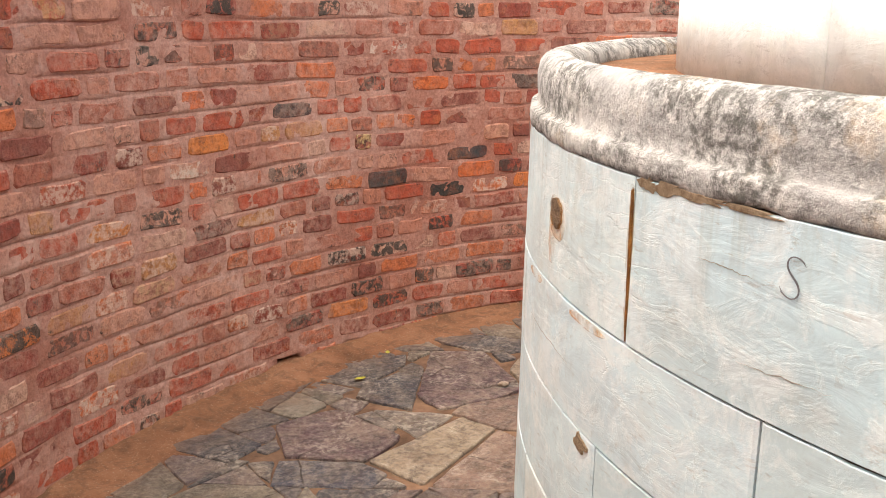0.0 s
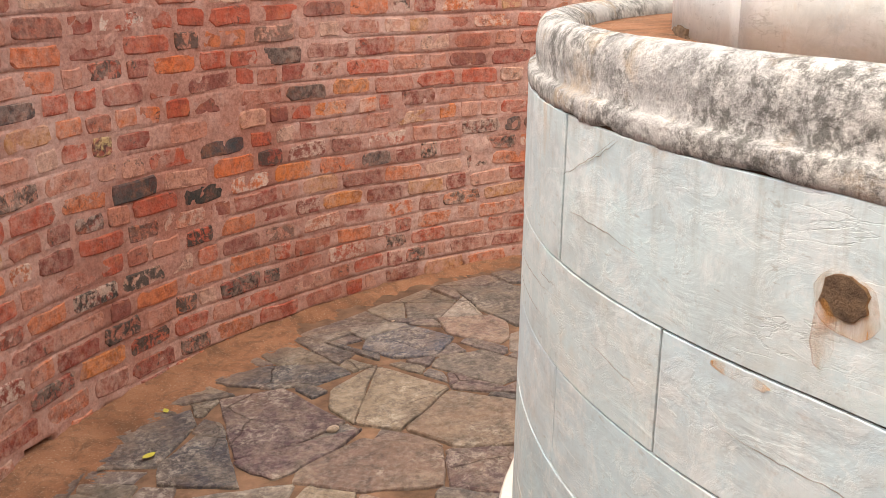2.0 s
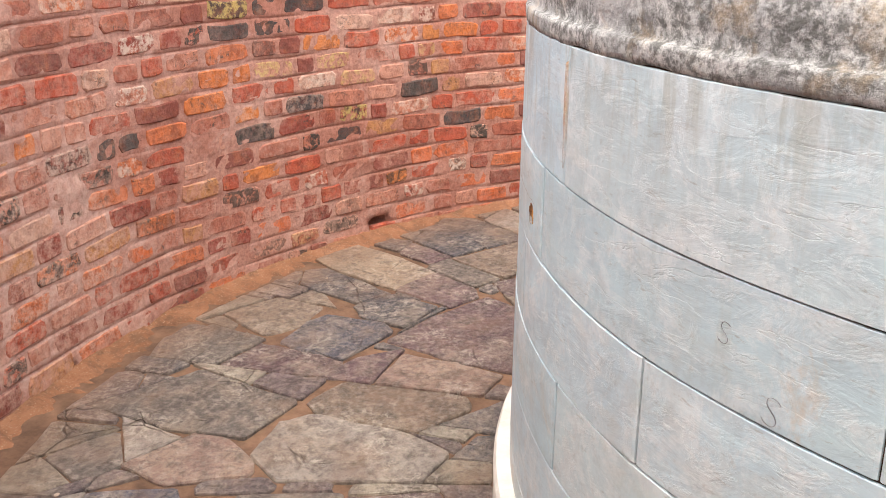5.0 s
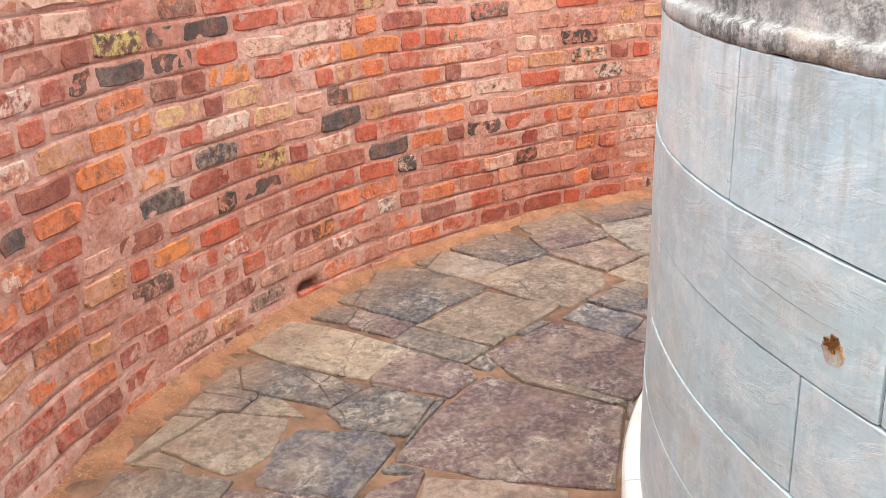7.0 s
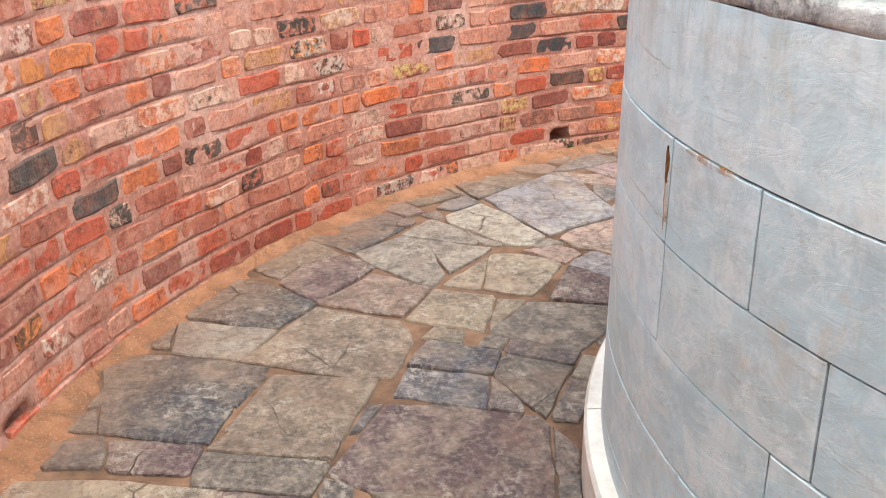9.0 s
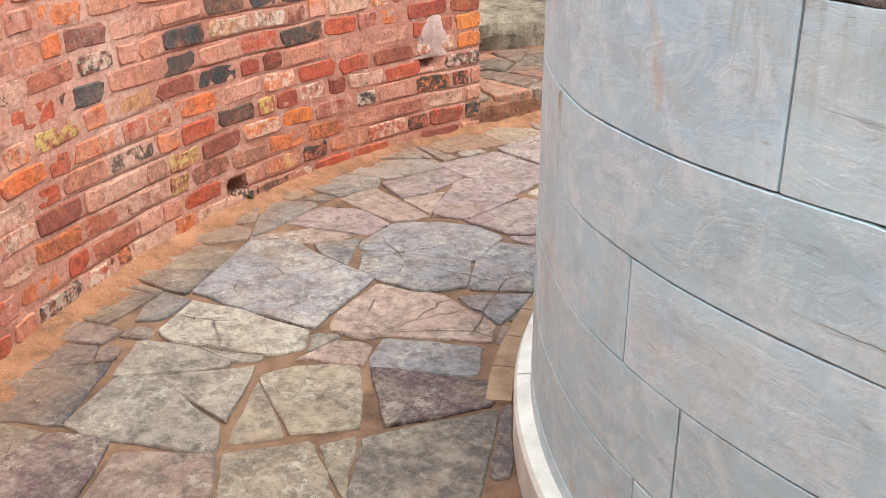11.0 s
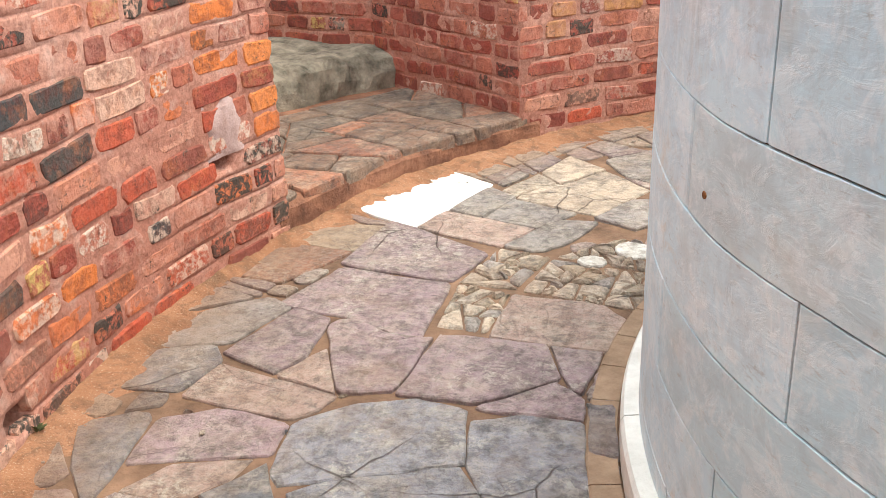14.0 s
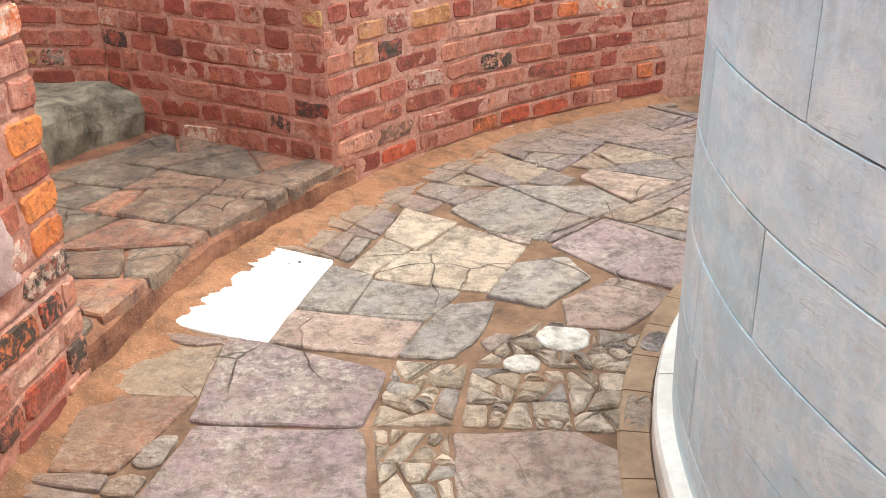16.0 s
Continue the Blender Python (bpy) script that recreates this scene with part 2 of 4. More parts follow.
    c = n.mix(n.math("MULTIPLY", n.ramp(drip, ((0.5, 0.0), (0.68, streaks * 0.8))), n.ramp(n.noise(1.7, 3), ((0.5, 0.0), (0.62, 1.0)))), c, (0.4, 0.42, 0.36))
    c = n.mix(n.ramp(n.noise(48, 6, 0.78), ((0.57, 0.0), (0.68, 0.35))), c, (0.36, 0.37, 0.36))
    relief = n.math("ADD", n.noise(7, 6, 0.6, stretch=(1, 1, 2.5), warp=1.0), n.math("ADD", n.math("MULTIPLY", flake, 0.14), n.math("MULTIPLY", n.noise(60, 5, 0.7), 0.1)))
    relief = n.math("SUBTRACT", relief, n.math("MULTIPLY", split, 0.28))
    return n.done(c, n.ramp(vein, ((0.3, 0.45), (0.7, 0.62))), relief, 0.0024, 0.35)


def coping_material():
    n = Nodes("weathered_lime_plaster")
    c = n.ramp(n.noise(9, 6, 0.65), ((0.3, (0.35, 0.35, 0.35)), (0.5, (0.53, 0.53, 0.52)), (0.72, (0.72, 0.71, 0.67))))
    mould = n.math("MULTIPLY", n.ramp(n.noise(44, 8, 0.8, warp=0.2), ((0.42, 0.0), (0.55, 1.0))), n.ramp(n.noise(4.6, 6, 0.7, stretch=(1, 1, 1.3)), ((0.4, 0.1), (0.52, 1.0))))
    c = n.mix(n.math("MULTIPLY", mould, 0.85), c, (0.1, 0.1, 0.092))
    c = n.mix(n.ramp(n.noise(6.5, 6, 0.7), ((0.54, 0.0), (0.66, 0.55))), c, (0.5, 0.37, 0.23))
    c = n.mix(n.ramp(n.noise(30, 6, 0.75), ((0.56, 0.0), (0.64, 0.5))), c, (0.78, 0.77, 0.74))
    return n.done(c, 0.9, n.math("ADD", n.noise(48, 6, 0.75), n.noise(12, 4)), 0.008, 0.2)


def plain(name, lo, hi, scale=12, rough=0.9, depth=0.004):
    n = Nodes(name)
    c = n.ramp(n.noise(scale, 6, 0.65), ((0.3, lo), (0.7, hi)))
    return n.done(c, rough, n.noise(scale * 5, 5, 0.7), depth, 0.25)


M_MORTAR = mortar_material()
RED = ((0.0, (0.43, 0.085, 0.045)), (0.13, (0.29, 0.062, 0.042)), (0.25, (0.58, 0.165, 0.065)), (0.34, (0.39, 0.12, 0.075)), (0.46, (0.5, 0.2, 0.13)),
       (0.57, (0.55, 0.27, 0.19)), (0.66, (0.25, 0.075, 0.055)), (0.74, (0.62, 0.15, 0.05)), (0.8, (0.47, 0.095, 0.05)), (0.89, (0.49, 0.23, 0.09)), (0.94, (0.58, 0.35, 0.26)))
DARK = ((0.0, (0.06, 0.055, 0.052)), (0.4, (0.045, 0.05, 0.052)), (0.7, (0.085, 0.06, 0.05)))
M_BRICK, M_BRICKS = brick_material("worn_red_brick", False, RED), brick_material("worn_red_brick_joined", True, RED)
M_ORANGE = brick_material("bright_orange_brick", False, ((0.0, (0.6, 0.17, 0.045)), (0.5, (0.64, 0.21, 0.06)), (0.8, (0.56, 0.2, 0.06))), 0.12)
# deep red, no orange; the doorway walls' shade is darkened into the colour
M_DEEP_SHADED = brick_material("deep_red_shaded_brick", False, ((0.0, (0.3, 0.07, 0.05)), (0.3, (0.36, 0.1, 0.07)), (0.55, (0.24, 0.06, 0.045)), (0.75, (0.42, 0.15, 0.1))), 0.7)
M_DARK = brick_material("overburnt_dark_brick", False, DARK, 0.12)
M_SLAB = slab_material("weathered_sandstone_flag", (
    (0.0, (0.072, 0.072, 0.082)), (0.14, (0.14, 0.108, 0.112)), (0.3, (0.11, 0.1, 0.103)), (0.44, (0.19, 0.165, 0.128)), (0.58, (0.125, 0.1, 0.105)),
    (0.76, (0.29, 0.26, 0.21)), (0.84, (0.066, 0.066, 0.074)), (0.9, (0.165, 0.127, 0.12))))
M_PALE = slab_material("pale_sandstone_flag", (
    (0.0, (0.3, 0.21, 0.195)), (0.2, (0.36, 0.26, 0.2)), (0.36, (0.24, 0.18, 0.19)), (0.5, (0.4, 0.3, 0.23)), (0.66, (0.29, 0.235, 0.215)), (0.8, (0.24, 0.18, 0.19)), (0.9, (0.2, 0.17, 0.18))), 0.7)


def one_stone(name, c):
    return slab_material(name, ((0.0, c), (0.4, tuple(k * 0.86 for k in c)), (0.7, tuple(min(0.7, k * 1.1) for k in c))), 0.68)


TONES = {"purple": (0.33, 0.235, 0.25), "pink": (0.44, 0.305, 0.26), "grey": (0.34, 0.3, 0.285), "cream": (0.56, 0.445, 0.345), "blue": (0.28, 0.275, 0.31),
         "tan": (0.38, 0.29, 0.205), "red": (0.38, 0.17, 0.105), "slate": (0.18, 0.18, 0.2), "pale": (0.42, 0.385, 0.33)}
M_PURPLE, M_PINK, M_GREYF, M_CREAM, M_BLUE, M_TAN, M_RED, M_SLATE, M_PALEF = [one_stone(k + "_sandstone", c) for k, c in TONES.items()]
# darkened versions of the flag tones, for the first half of the passage
DARKER_TONES = {"plum": (0.13, 0.08, 0.09), "rose": (0.25, 0.17, 0.14), "ash": (0.16, 0.14, 0.125), "buff": (0.33, 0.265, 0.195), "steel": (0.085, 0.092, 0.122),
             "olive": (0.205, 0.155, 0.118), "slaty": (0.055, 0.06, 0.074), "chalky": (0.31, 0.275, 0.245)}
N_PURPLE, N_PINK, N_GREYF, N_CREAM, N_BLUE, N_TAN, N_SLATE, N_PALEF = [one_stone(k + "_darker_sandstone", c) for k, c in DARKER_TONES.items()]
M_STEP = slab_material("step_stone", ((0.0, (0.22, 0.125, 0.085)), (0.3, (0.3, 0.165, 0.11)), (0.5, (0.17, 0.12, 0.09)), (0.7, (0.4, 0.17, 0.1)), (0.88, (0.26, 0.165, 0.115))), 0.8, 0.0, 0.1)
M_STEPRED = slab_material("worn_brick_step_edge", ((0.0, (0.34, 0.14, 0.085)), (0.5, (0.27, 0.12, 0.08))), 0.8, 0.0, 0.12)
M_STEPFACE = plain("sandy_red_step_face", (0.11, 0.05, 0.035), (0.4, 0.19, 0.115), 9, 0.95, 0.014)
M_SAND = sand_material()
M_CHALK = plain("spilt_white_paint", (0.24, 0.2, 0.165), (0.68, 0.65, 0.61), 34, 0.85, 0.004)
M_BED = plain("sandy_dirt_in_joints", (0.08, 0.048, 0.032), (0.26, 0.155, 0.1), 9, 0.95, 0.006)
M_MARBLE = marble_material("blue_white_marble", (0.49, 0.685, 0.78), 0.2)
M_UPPER = marble_material("cream_white_marble", (0.84, 0.87, 0.84), 0.2, 0.08)
M_COPING = coping_material()
M_WHITE = plain("plain_white", (0.8, 0.8, 0.8), (0.88, 0.88, 0.87), 8, 0.8, 0.002)
M_PLINTH = plain("white_plinth_stone", (0.55, 0.53, 0.48), (0.8, 0.79, 0.75), 9, 0.7, 0.003)
M_KERB = plain("brown_kerb_stone", (0.2, 0.13, 0.085), (0.36, 0.25, 0.17), 14)
M_GREY = plain("grey_rough_stone", (0.07, 0.06, 0.045), (0.46, 0.39, 0.3), 9, 0.92, 0.02)
M_GROUND = plain("dry_earth", (0.25, 0.17, 0.1), (0.38, 0.28, 0.18), 3)
M_HOLE = plain("rough_brown_filling", (0.12, 0.08, 0.055), (0.33, 0.22, 0.14), 60, 0.95, 0.01)
M_GRIT = plain("crumbling_tan_mortar", (0.2, 0.13, 0.08), (0.5, 0.38, 0.26), 70, 0.95, 0.008)
M_SEAM = plain("dark_dirt_in_seams", (0.03, 0.022, 0.016), (0.11, 0.07, 0.045), 30, 0.95)
M_RUST = plain("rust", (0.05, 0.025, 0.015), (0.3, 0.12, 0.035), 60)

# ---- plan: s is the way round the drum in degrees, clockwise from above ----
WALL_X, WALL_Y, WALL_R = 0.078, -0.018, 3.066
COURSE, COURSE_0 = 0.0785, -0.015
DOOR_A, DOOR_B = 200.0, 224.0
START, END = -100.0, 262.0


def floor_z(s):
    a = radians(s)
    return 0.11 * a - 0.01075 * a * a


def at(r, s, z):
    a = radians(-s)
    return Vector((r * math.cos(a), r * math.sin(a), z))


def on_wall(s, z, out=0.0):
    """A point of the wall's inner face, out metres into the passage."""
    a = radians(-s)
    d = Vector((math.cos(a), math.sin(a), 0))
    c = Vector((WALL_X, WALL_Y, 0))
    # distance from the drum's axis to the wall's circle
    b = d.dot(-c)
    q = math.sqrt(max(b * b - c.dot(c) + (WALL_R - out) ** 2, 0))
    return d * (q - b) + Vector((0, 0, z))


def mesh_of(name, verts, faces, smooth=False):
    me = bpy.data.meshes.new(name)
    me.from_pydata([tuple(v) for v in verts], [], faces)
    if smooth:
        for p in me.polygons:
            p.use_smooth = True
    me.update()
    return me


def part(name, me, material, parent, label=""):
    """Links a mesh as one object under a thing or part."""
    if isinstance(me, bmesh.types.BMesh):
        bm, me = me, bpy.data.meshes.new(name)
        bm.to_mesh(me)
        bm.free()
    ob = new(name, me)
    if not me.materials:
        me.materials.append(material)
    ob.parent = parent
    if label:
        tagged(ob, label)
    return ob


def thing(name, me, material, label, category="", kind="", group=""):
    ob = new(name, me)
    if me is not None:
        me.materials.append(material)
    return tagged(ob, label, category, group, kind)


def grid_faces(nu, nv, base=0, flip=False):
    out = []
    for i in range(nu - 1):
        for j in range(nv - 1):
            a = base + i * nv + j
            f = (a, a + nv, a + nv + 1, a + 1)
            out.append(f[::-1] if flip else f)
    return out


def sheet(fn, us, vs):
    """Vertices and faces of a grid over two lists of parameters."""
    return [fn(u, v) for u in us for v in vs], grid_faces(len(us), len(vs))


def span(a, b, step):
    n = max(1, round(abs(b - a) / step))
    return [a + (b - a) * i / n for i in range(n + 1)]


def closed_strip(profile_at, ss):
    """A solid swept round the drum: profile_at(s) gives a closed ring of points."""
    rings = [profile_at(s) for s in ss]
    n = len(rings[0])
    verts = [p for r in rings for p in r]
    faces = []
    for i in range(len(rings) - 1):
        for j in range(n):
            k = (j + 1) % n
            faces.append((i * n + j, i * n + k, (i + 1) * n + k, (i + 1) * n + j))
    faces.append(tuple(range(n))[::-1])
    faces.append(tuple((len(rings) - 1) * n + j for j in range(n)))
    return verts, faces


def fix(verts, faces, name, smooth=False):
    me = mesh_of(name, verts, faces, smooth)
    bm = bmesh.new()
    bm.from_mesh(me)
    bmesh.ops.recalc_face_normals(bm, faces=bm.faces)
    bm.to_mesh(me)
    bm.free()
    return me


# ---- ground, floor bed ----
gv, gf = sheet(lambda r, a: Vector((r * math.cos(a), r * math.sin(a), -0.45)), [0.01, 4, 12, 60, 400, 3000], span(0, 2 * math.pi, math.pi / 24))
thing("ground", mesh_of("ground", gv, gf), M_GROUND, "dry brown earth around the walled passage", "ground", "structure")


def bed(s, r):
    p = at(r, s, 0)
    return at(r, s, floor_z(s) - 0.0085 + 0.003 * noise.noise(p * 7) + 0.0025 * noise.noise(p * 23))


fv, ff = sheet(bed, span(START, END, 0.6), span(1.5, 3.35, 0.03))
floor = thing("floor", mesh_of("floor", fv, ff, True), M_BED, "curved sandy floor paved with worn stone flags", "floor", "structure")


# ---- brick walls ----
def brick_shape(seed):
    """A worn brick, one unit long, high and deep, its face at y = 0 towards -y."""
    rng = random.Random(seed)
    outline = []
    for cx, cz in ((-0.5, -0.5), (0.5, -0.5), (0.5, 0.5), (-0.5, 0.5)):
        sx, sz = (1 if cx > 0 else -1), (1 if cz > 0 else -1)
        outline.append((cx - sx * rng.uniform(0.03, 0.13), cz - sz * rng.uniform(-0.05, 0.08)))
        outline.append((cx - sx * rng.uniform(-0.01, 0.04), cz - sz * rng.uniform(0.12, 0.36)))
    for sz in (-1, 1):
        outline.append((rng.uniform(-0.15, 0.15), sz * (0.5 + rng.uniform(-0.09, 0.06))))
    outline.sort(key=lambda p: math.atan2(p[1], p[0]))
    n = len(outline)
    verts = []
    for scale, depth in ((0.84, 0.0), (0.97, 0.08), (1.0, 0.5)):
        for x, z in outline:
            k = 1 - (1 - scale) * 0.4
            verts.append((x * k, depth + (rng.uniform(0, 0.03) if depth < 0.1 else 0), z * scale))
    faces = [tuple(range(n))]
    for i in range(2):
        for j in range(n):
            k = (j + 1) % n
            faces.append((i * n + j, (i + 1) * n + j, (i + 1) * n + k, i * n + k))
    return verts, faces


BRICKS = [brick_shape(i) for i in range(24)]
BRICK_MESHES = [mesh_of("brick", v, f) for v, f in BRICKS]
DARK_MESHES = [m.copy() for m in BRICK_MESHES]
for me in BRICK_MESHES:
    me.materials.append(M_BRICK)
DEEP_SHADED_MESHES = [m.copy() for m in DARK_MESHES]
for me in DEEP_SHADED_MESHES:
    me.materials.append(M_DEEP_SHADED)
ORANGE_MESHES = [m.copy() for m in DARK_MESHES]
for me in ORANGE_MESHES:
    me.materials.clear()
    me.materials.append(M_ORANGE)
for me in DARK_MESHES:
    me.materials.clear()
    me.materials.append(M_DARK)


def wave(d, z, seed):
    """How far a course runs up or down at d metres along a wall."""
    return 0.014 * noise.noise(Vector((d * 1.3, z * 4, seed))) + 0.006 * noise.noise(Vector((d * 5.5, z * 9, seed + 3)))


def brick_poses(length, low, high, place, seed, clip=None):
    """Poses of bricks in courses along a wall of that length; place(d, z) gives a point and the outward normal."""
    rng = random.Random(seed)
    for k in range(int((low - COURSE_0) / COURSE), int((high - COURSE_0) / COURSE) + 1):
        d = -rng.uniform(0, 0.2) if k % 2 else -0.06
        while d < length:
            u = rng.random()
            size = rng.uniform(0.19, 0.225) if u < 0.5 else rng.uniform(0.085, 0.115) if u < 0.82 else rng.uniform(0.12, 0.18)
            a, b = max(d, 0.0), min(d + size, length)
            if length - b < 0.05:
                b = length
            d = b + rng.uniform(0.010, 0.02)
            if b - a < 0.035:
                continue
            mid, z = (a + b) / 2, COURSE_0 + (k + 0.5) * COURSE
            if clip and not clip(mid, z):
                continue
            p, normal = place(mid, z + wave(mid, z, seed) + rng.uniform(-0.003, 0.003))
            slope = (wave(mid + 0.05, z, seed) - wave(mid - 0.05, z, seed)) / 0.1 + rng.uniform(-0.015, 0.015)
            y = -normal
            x = y.cross(Vector((0, 0, 1)))
            way = place(mid + 0.01, z)[0] - place(mid - 0.01, z)[0]
            slope *= -1 if way.dot(x) > 0 else 1
            basis = Matrix((x, y, Vector((0, 0, 1)))).transposed().to_4x4()
            deep = rng.uniform(-0.001, 0.005)
            m = Matrix.Translation(p + normal * deep) @ basis @ Matrix.Rotation(slope, 4, "Y") @ Matrix.Diagonal((b - a, 0.05, COURSE - rng.uniform(0.008, 0.019), 1))
            yield mid, z, (b - a) / 2, m, rng.randrange(len(BRICKS))


def lay_bricks(owner, length, low, high, place, seed, single, clip=None, dark=(), bright=(), usual=None):
    """Lays the bricks of a wall: those where single(d, z) as objects, the rest joined. dark: places of overburnt bricks."""
    verts, faces, count = [], [], 0
    for d, z, half, m, kind in brick_poses(length, low, high, place, seed, clip):
        burnt = any(abs(z - w[1]) < COURSE * 0.5 and abs(d - w[0]) < half + 0.008 for w in dark)
        vivid = any(abs(z - w[1]) < COURSE * 0.5 and abs(d - w[0]) < half + 0.008 for w in bright)
        if (single(d, z) or burnt or vivid) and count < 300:
            ob = new("brick", (DARK_MESHES if burnt else ORANGE_MESHES if vivid else usual or BRICK_MESHES)[kind])
            ob.parent = owner
            ob.matrix_basis = m
            if burnt or vivid:
                tagged(ob, "overburnt grey-black brick" if burnt else "bright orange brick")
            count += 1
        else:
            v, f = BRICKS[kind]
            base = len(verts)
            verts += [m @ Vector(p) for p in v]
            faces += [tuple(i + base for i in g) for g in f]
    if verts:
        ob = part("brickwork", mesh_of("brickwork", verts, faces), M_BRICKS, owner, "weathered red bricks in uneven courses")
        tagged(ob, kind="stuff")


def levels(low, high):
    """Heights for a mortar face: in each course a fine groove and a gently swelling bed."""
    out = []
    for k in range(int((low - COURSE_0) / COURSE) - 1, int((high - COURSE_0) / COURSE) + 2):
        z = COURSE_0 + k * COURSE
        out += [(z - 0.005, 0.0), (z - 0.0012, -0.006), (z + 0.0012, -0.0055), (z + 0.006, 0.002), (z + 0.02, 0.0), (z + 0.038, 0.0), (z + 0.056, 0.0), (z + 0.068, 0.001)]
    out = [o for o in out if low < o[0] < high]
    return [(low, 0.0)] + out + [(high, 0.0)]


# weep holes at the wall's foot: s, height
WEEP = ((49.0, 0.09), (55.0, 0.075), (88.3, 0.14), (119.8, 0.225), (174.6, 0.31), (194.4, 0.592))


def mortar_relief(p, groove):
    fade = max(0.0, 0.3 + 1.7 * noise.noise(p * 3.1))
    h = 0.004 * noise.noise(p * 6) + 0.006 * noise.noise(p * 19) + 0.0035 * noise.noise(p * 44) - 0.0026
    return h + groove * min(1.0, fade)


WALL_TOP = 2.1


def wall_arc(name, s0, s1, label, WAVE_S, WAVE_SEED):
    """A curved wall: mortar face with relief, plain back."""
    ss = span(s0, s1, 0.45)
    zs = levels(-0.4, WALL_TOP)

    def face(s, level):
        z, groove = level
        z += wave(radians(s - WAVE_S) * 3.05, z, WAVE_SEED)
        p = on_wall(s, z)
        h = mortar_relief(p, groove)
        for ws, wz in WEEP:
            if abs(s - ws) < 0.9 and abs(z - wz) < 0.03:
                h -= 0.16
        return on_wall(s, z, h)
    verts, faces = sheet(face, ss, zs)
    n = len(verts)
    back = [at(3.42, s, z) for s in ss for z in (-0.4, WALL_TOP)]
    verts += back
    nz = len(zs)
    for i in range(len(ss) - 1):
        a, b = n + 2 * i, n + 2 * i + 2
        faces.append((a, a + 1, b + 1, b))
        faces.append((i * nz + nz - 1, (i + 1) * nz + nz - 1, b + 1, a + 1))
    last = len(ss) - 1
    faces.append(tuple(range(nz)) + (n + 1, n))
    faces.append(tuple(last * nz + j for j in reversed(range(nz))) + (n + 2 * last, n + 2 * last + 1))
    return thing(name, mesh_of(name, verts, faces, True), M_MORTAR, label, "wall", "structure")


wall_1 = wall_arc("wall_1", START, DOOR_A - 0.15, "tall curved wall of weathered red brick with pink mortar", -98.0, 1)
wall_2 = wall_arc("wall_2", DOOR_B + 0.15, END, "curved red brick wall beyond the stepped doorway", DOOR_B, 2)


def straight_wall(name, a, b, thick, low, seed, label):
    """A straight wall whose face runs from a to b, with its body to the face's right side."""
    d = Vector((b[0] - a[0], b[1] - a[1], 0))
    length = d.length
    d.normalize()
    side = Vector((d.y, -d.x, 0))

    def face(u, level):
        z, groove = level
        z += wave(u, z, seed)
        p = Vector((a[0], a[1], z)) + d * u
        return p - side * mortar_relief(p, groove)
    us, zs = span(0, length, 0.025), levels(low, WALL_TOP)
    verts, faces = sheet(face, us, zs)
    n, nz, last = len(verts), len(zs), len(us) - 1
    for u in (0, length):
        for z in (low, WALL_TOP):
            verts.append(Vector((a[0], a[1], z)) + d * u + side * thick)
    faces += [(n, n + 1, n + 3, n + 2), tuple(range(nz)) + (n + 1, n), tuple(last * nz + j for j in reversed(range(nz))) + (n + 2, n + 3),
              tuple(i * nz + nz - 1 for i in range(last + 1)) + (n + 3, n + 1)]
    ob = thing(name, mesh_of(name, verts, faces, True), M_MORTAR, label, "wall", "structure")
    return ob, length, (lambda u, z: (Vector((a[0], a[1], z)) + d * u, -side))


CORNER = on_wall(DOOR_B, 0)
TURN = Vector((-2.98, 2.80, 0))
LEFT = on_wall(DOOR_A, 0)
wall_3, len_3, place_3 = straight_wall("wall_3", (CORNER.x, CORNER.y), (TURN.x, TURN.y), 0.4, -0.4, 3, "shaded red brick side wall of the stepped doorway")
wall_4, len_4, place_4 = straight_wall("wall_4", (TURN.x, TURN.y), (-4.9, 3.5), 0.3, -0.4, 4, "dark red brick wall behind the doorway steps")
wall_5, len_5, place_5 = straight_wall("wall_5", (-4.9, 3.5), (-4.6, 1.75), 0.3, -0.4, 5, "plain brick wall closing the doorway steps")
wall_6, len_6, place_6 = straight_wall("wall_6", (-4.6, 1.75), (LEFT.x * 1.04, LEFT.y * 1.04), 0.3, -0.4, 6, "brick side wall of the doorway behind the curved wall")

# ---- doorway steps ----
def step_block(name, r0, r1, s0, s1, low, high, material, label):
    def ring(s):
        w = 0.014 * noise.noise(Vector((s * 0.3, high * 5, 2)))
        a = on_wall(s, 0).length - 3.0 + r0 + w
        return [at(a - 0.002, s, low), at(a - 0.004, s, high - 0.03), at(a + 0.02, s, high), at(r1, s, high), at(r1, s, low)]
    v, f = closed_strip(ring, span(s0, s1, 0.6))
    return thing(name, fix(v, f, name), material, label, "step", "structure")


STEP_Z, STEP2_Z = 0.385, 0.545
step_1 = step_block("step_1", 3.0, 4.05, 199.0, 226.0, -0.3, STEP_Z - 0.012, M_STEPFACE, "low worn stone doorstep edged with brick")


def rough_ring(s):
    a = on_wall(s, 0).length + 0.94
    out = []
    for r, z in ((a, -0.3), (a, STEP2_Z - 0.16), (a - 0.01, STEP2_Z - 0.09), (a + 0.015, STEP2_Z - 0.03), (a + 0.06, STEP2_Z), (a + 0.16, STEP2_Z + 0.012), (a + 0.3, STEP2_Z + 0.01), (a + 0.5, STEP2_Z + 0.02), (5.3, STEP2_Z + 0.02), (5.3, -0.3)):
        p = at(r, s, z)
        k = 0.03 * noise.noise(p * 5) + 0.022 * noise.noise(p * 13) + 0.008 * noise.noise(p * 36) if z > 0 and r < 5 else 0.0
        out.append(at(r - k, s, z + k * 0.7))
    return out


rv, rf = closed_strip(rough_ring, span(196.0, 226.0, 0.4))
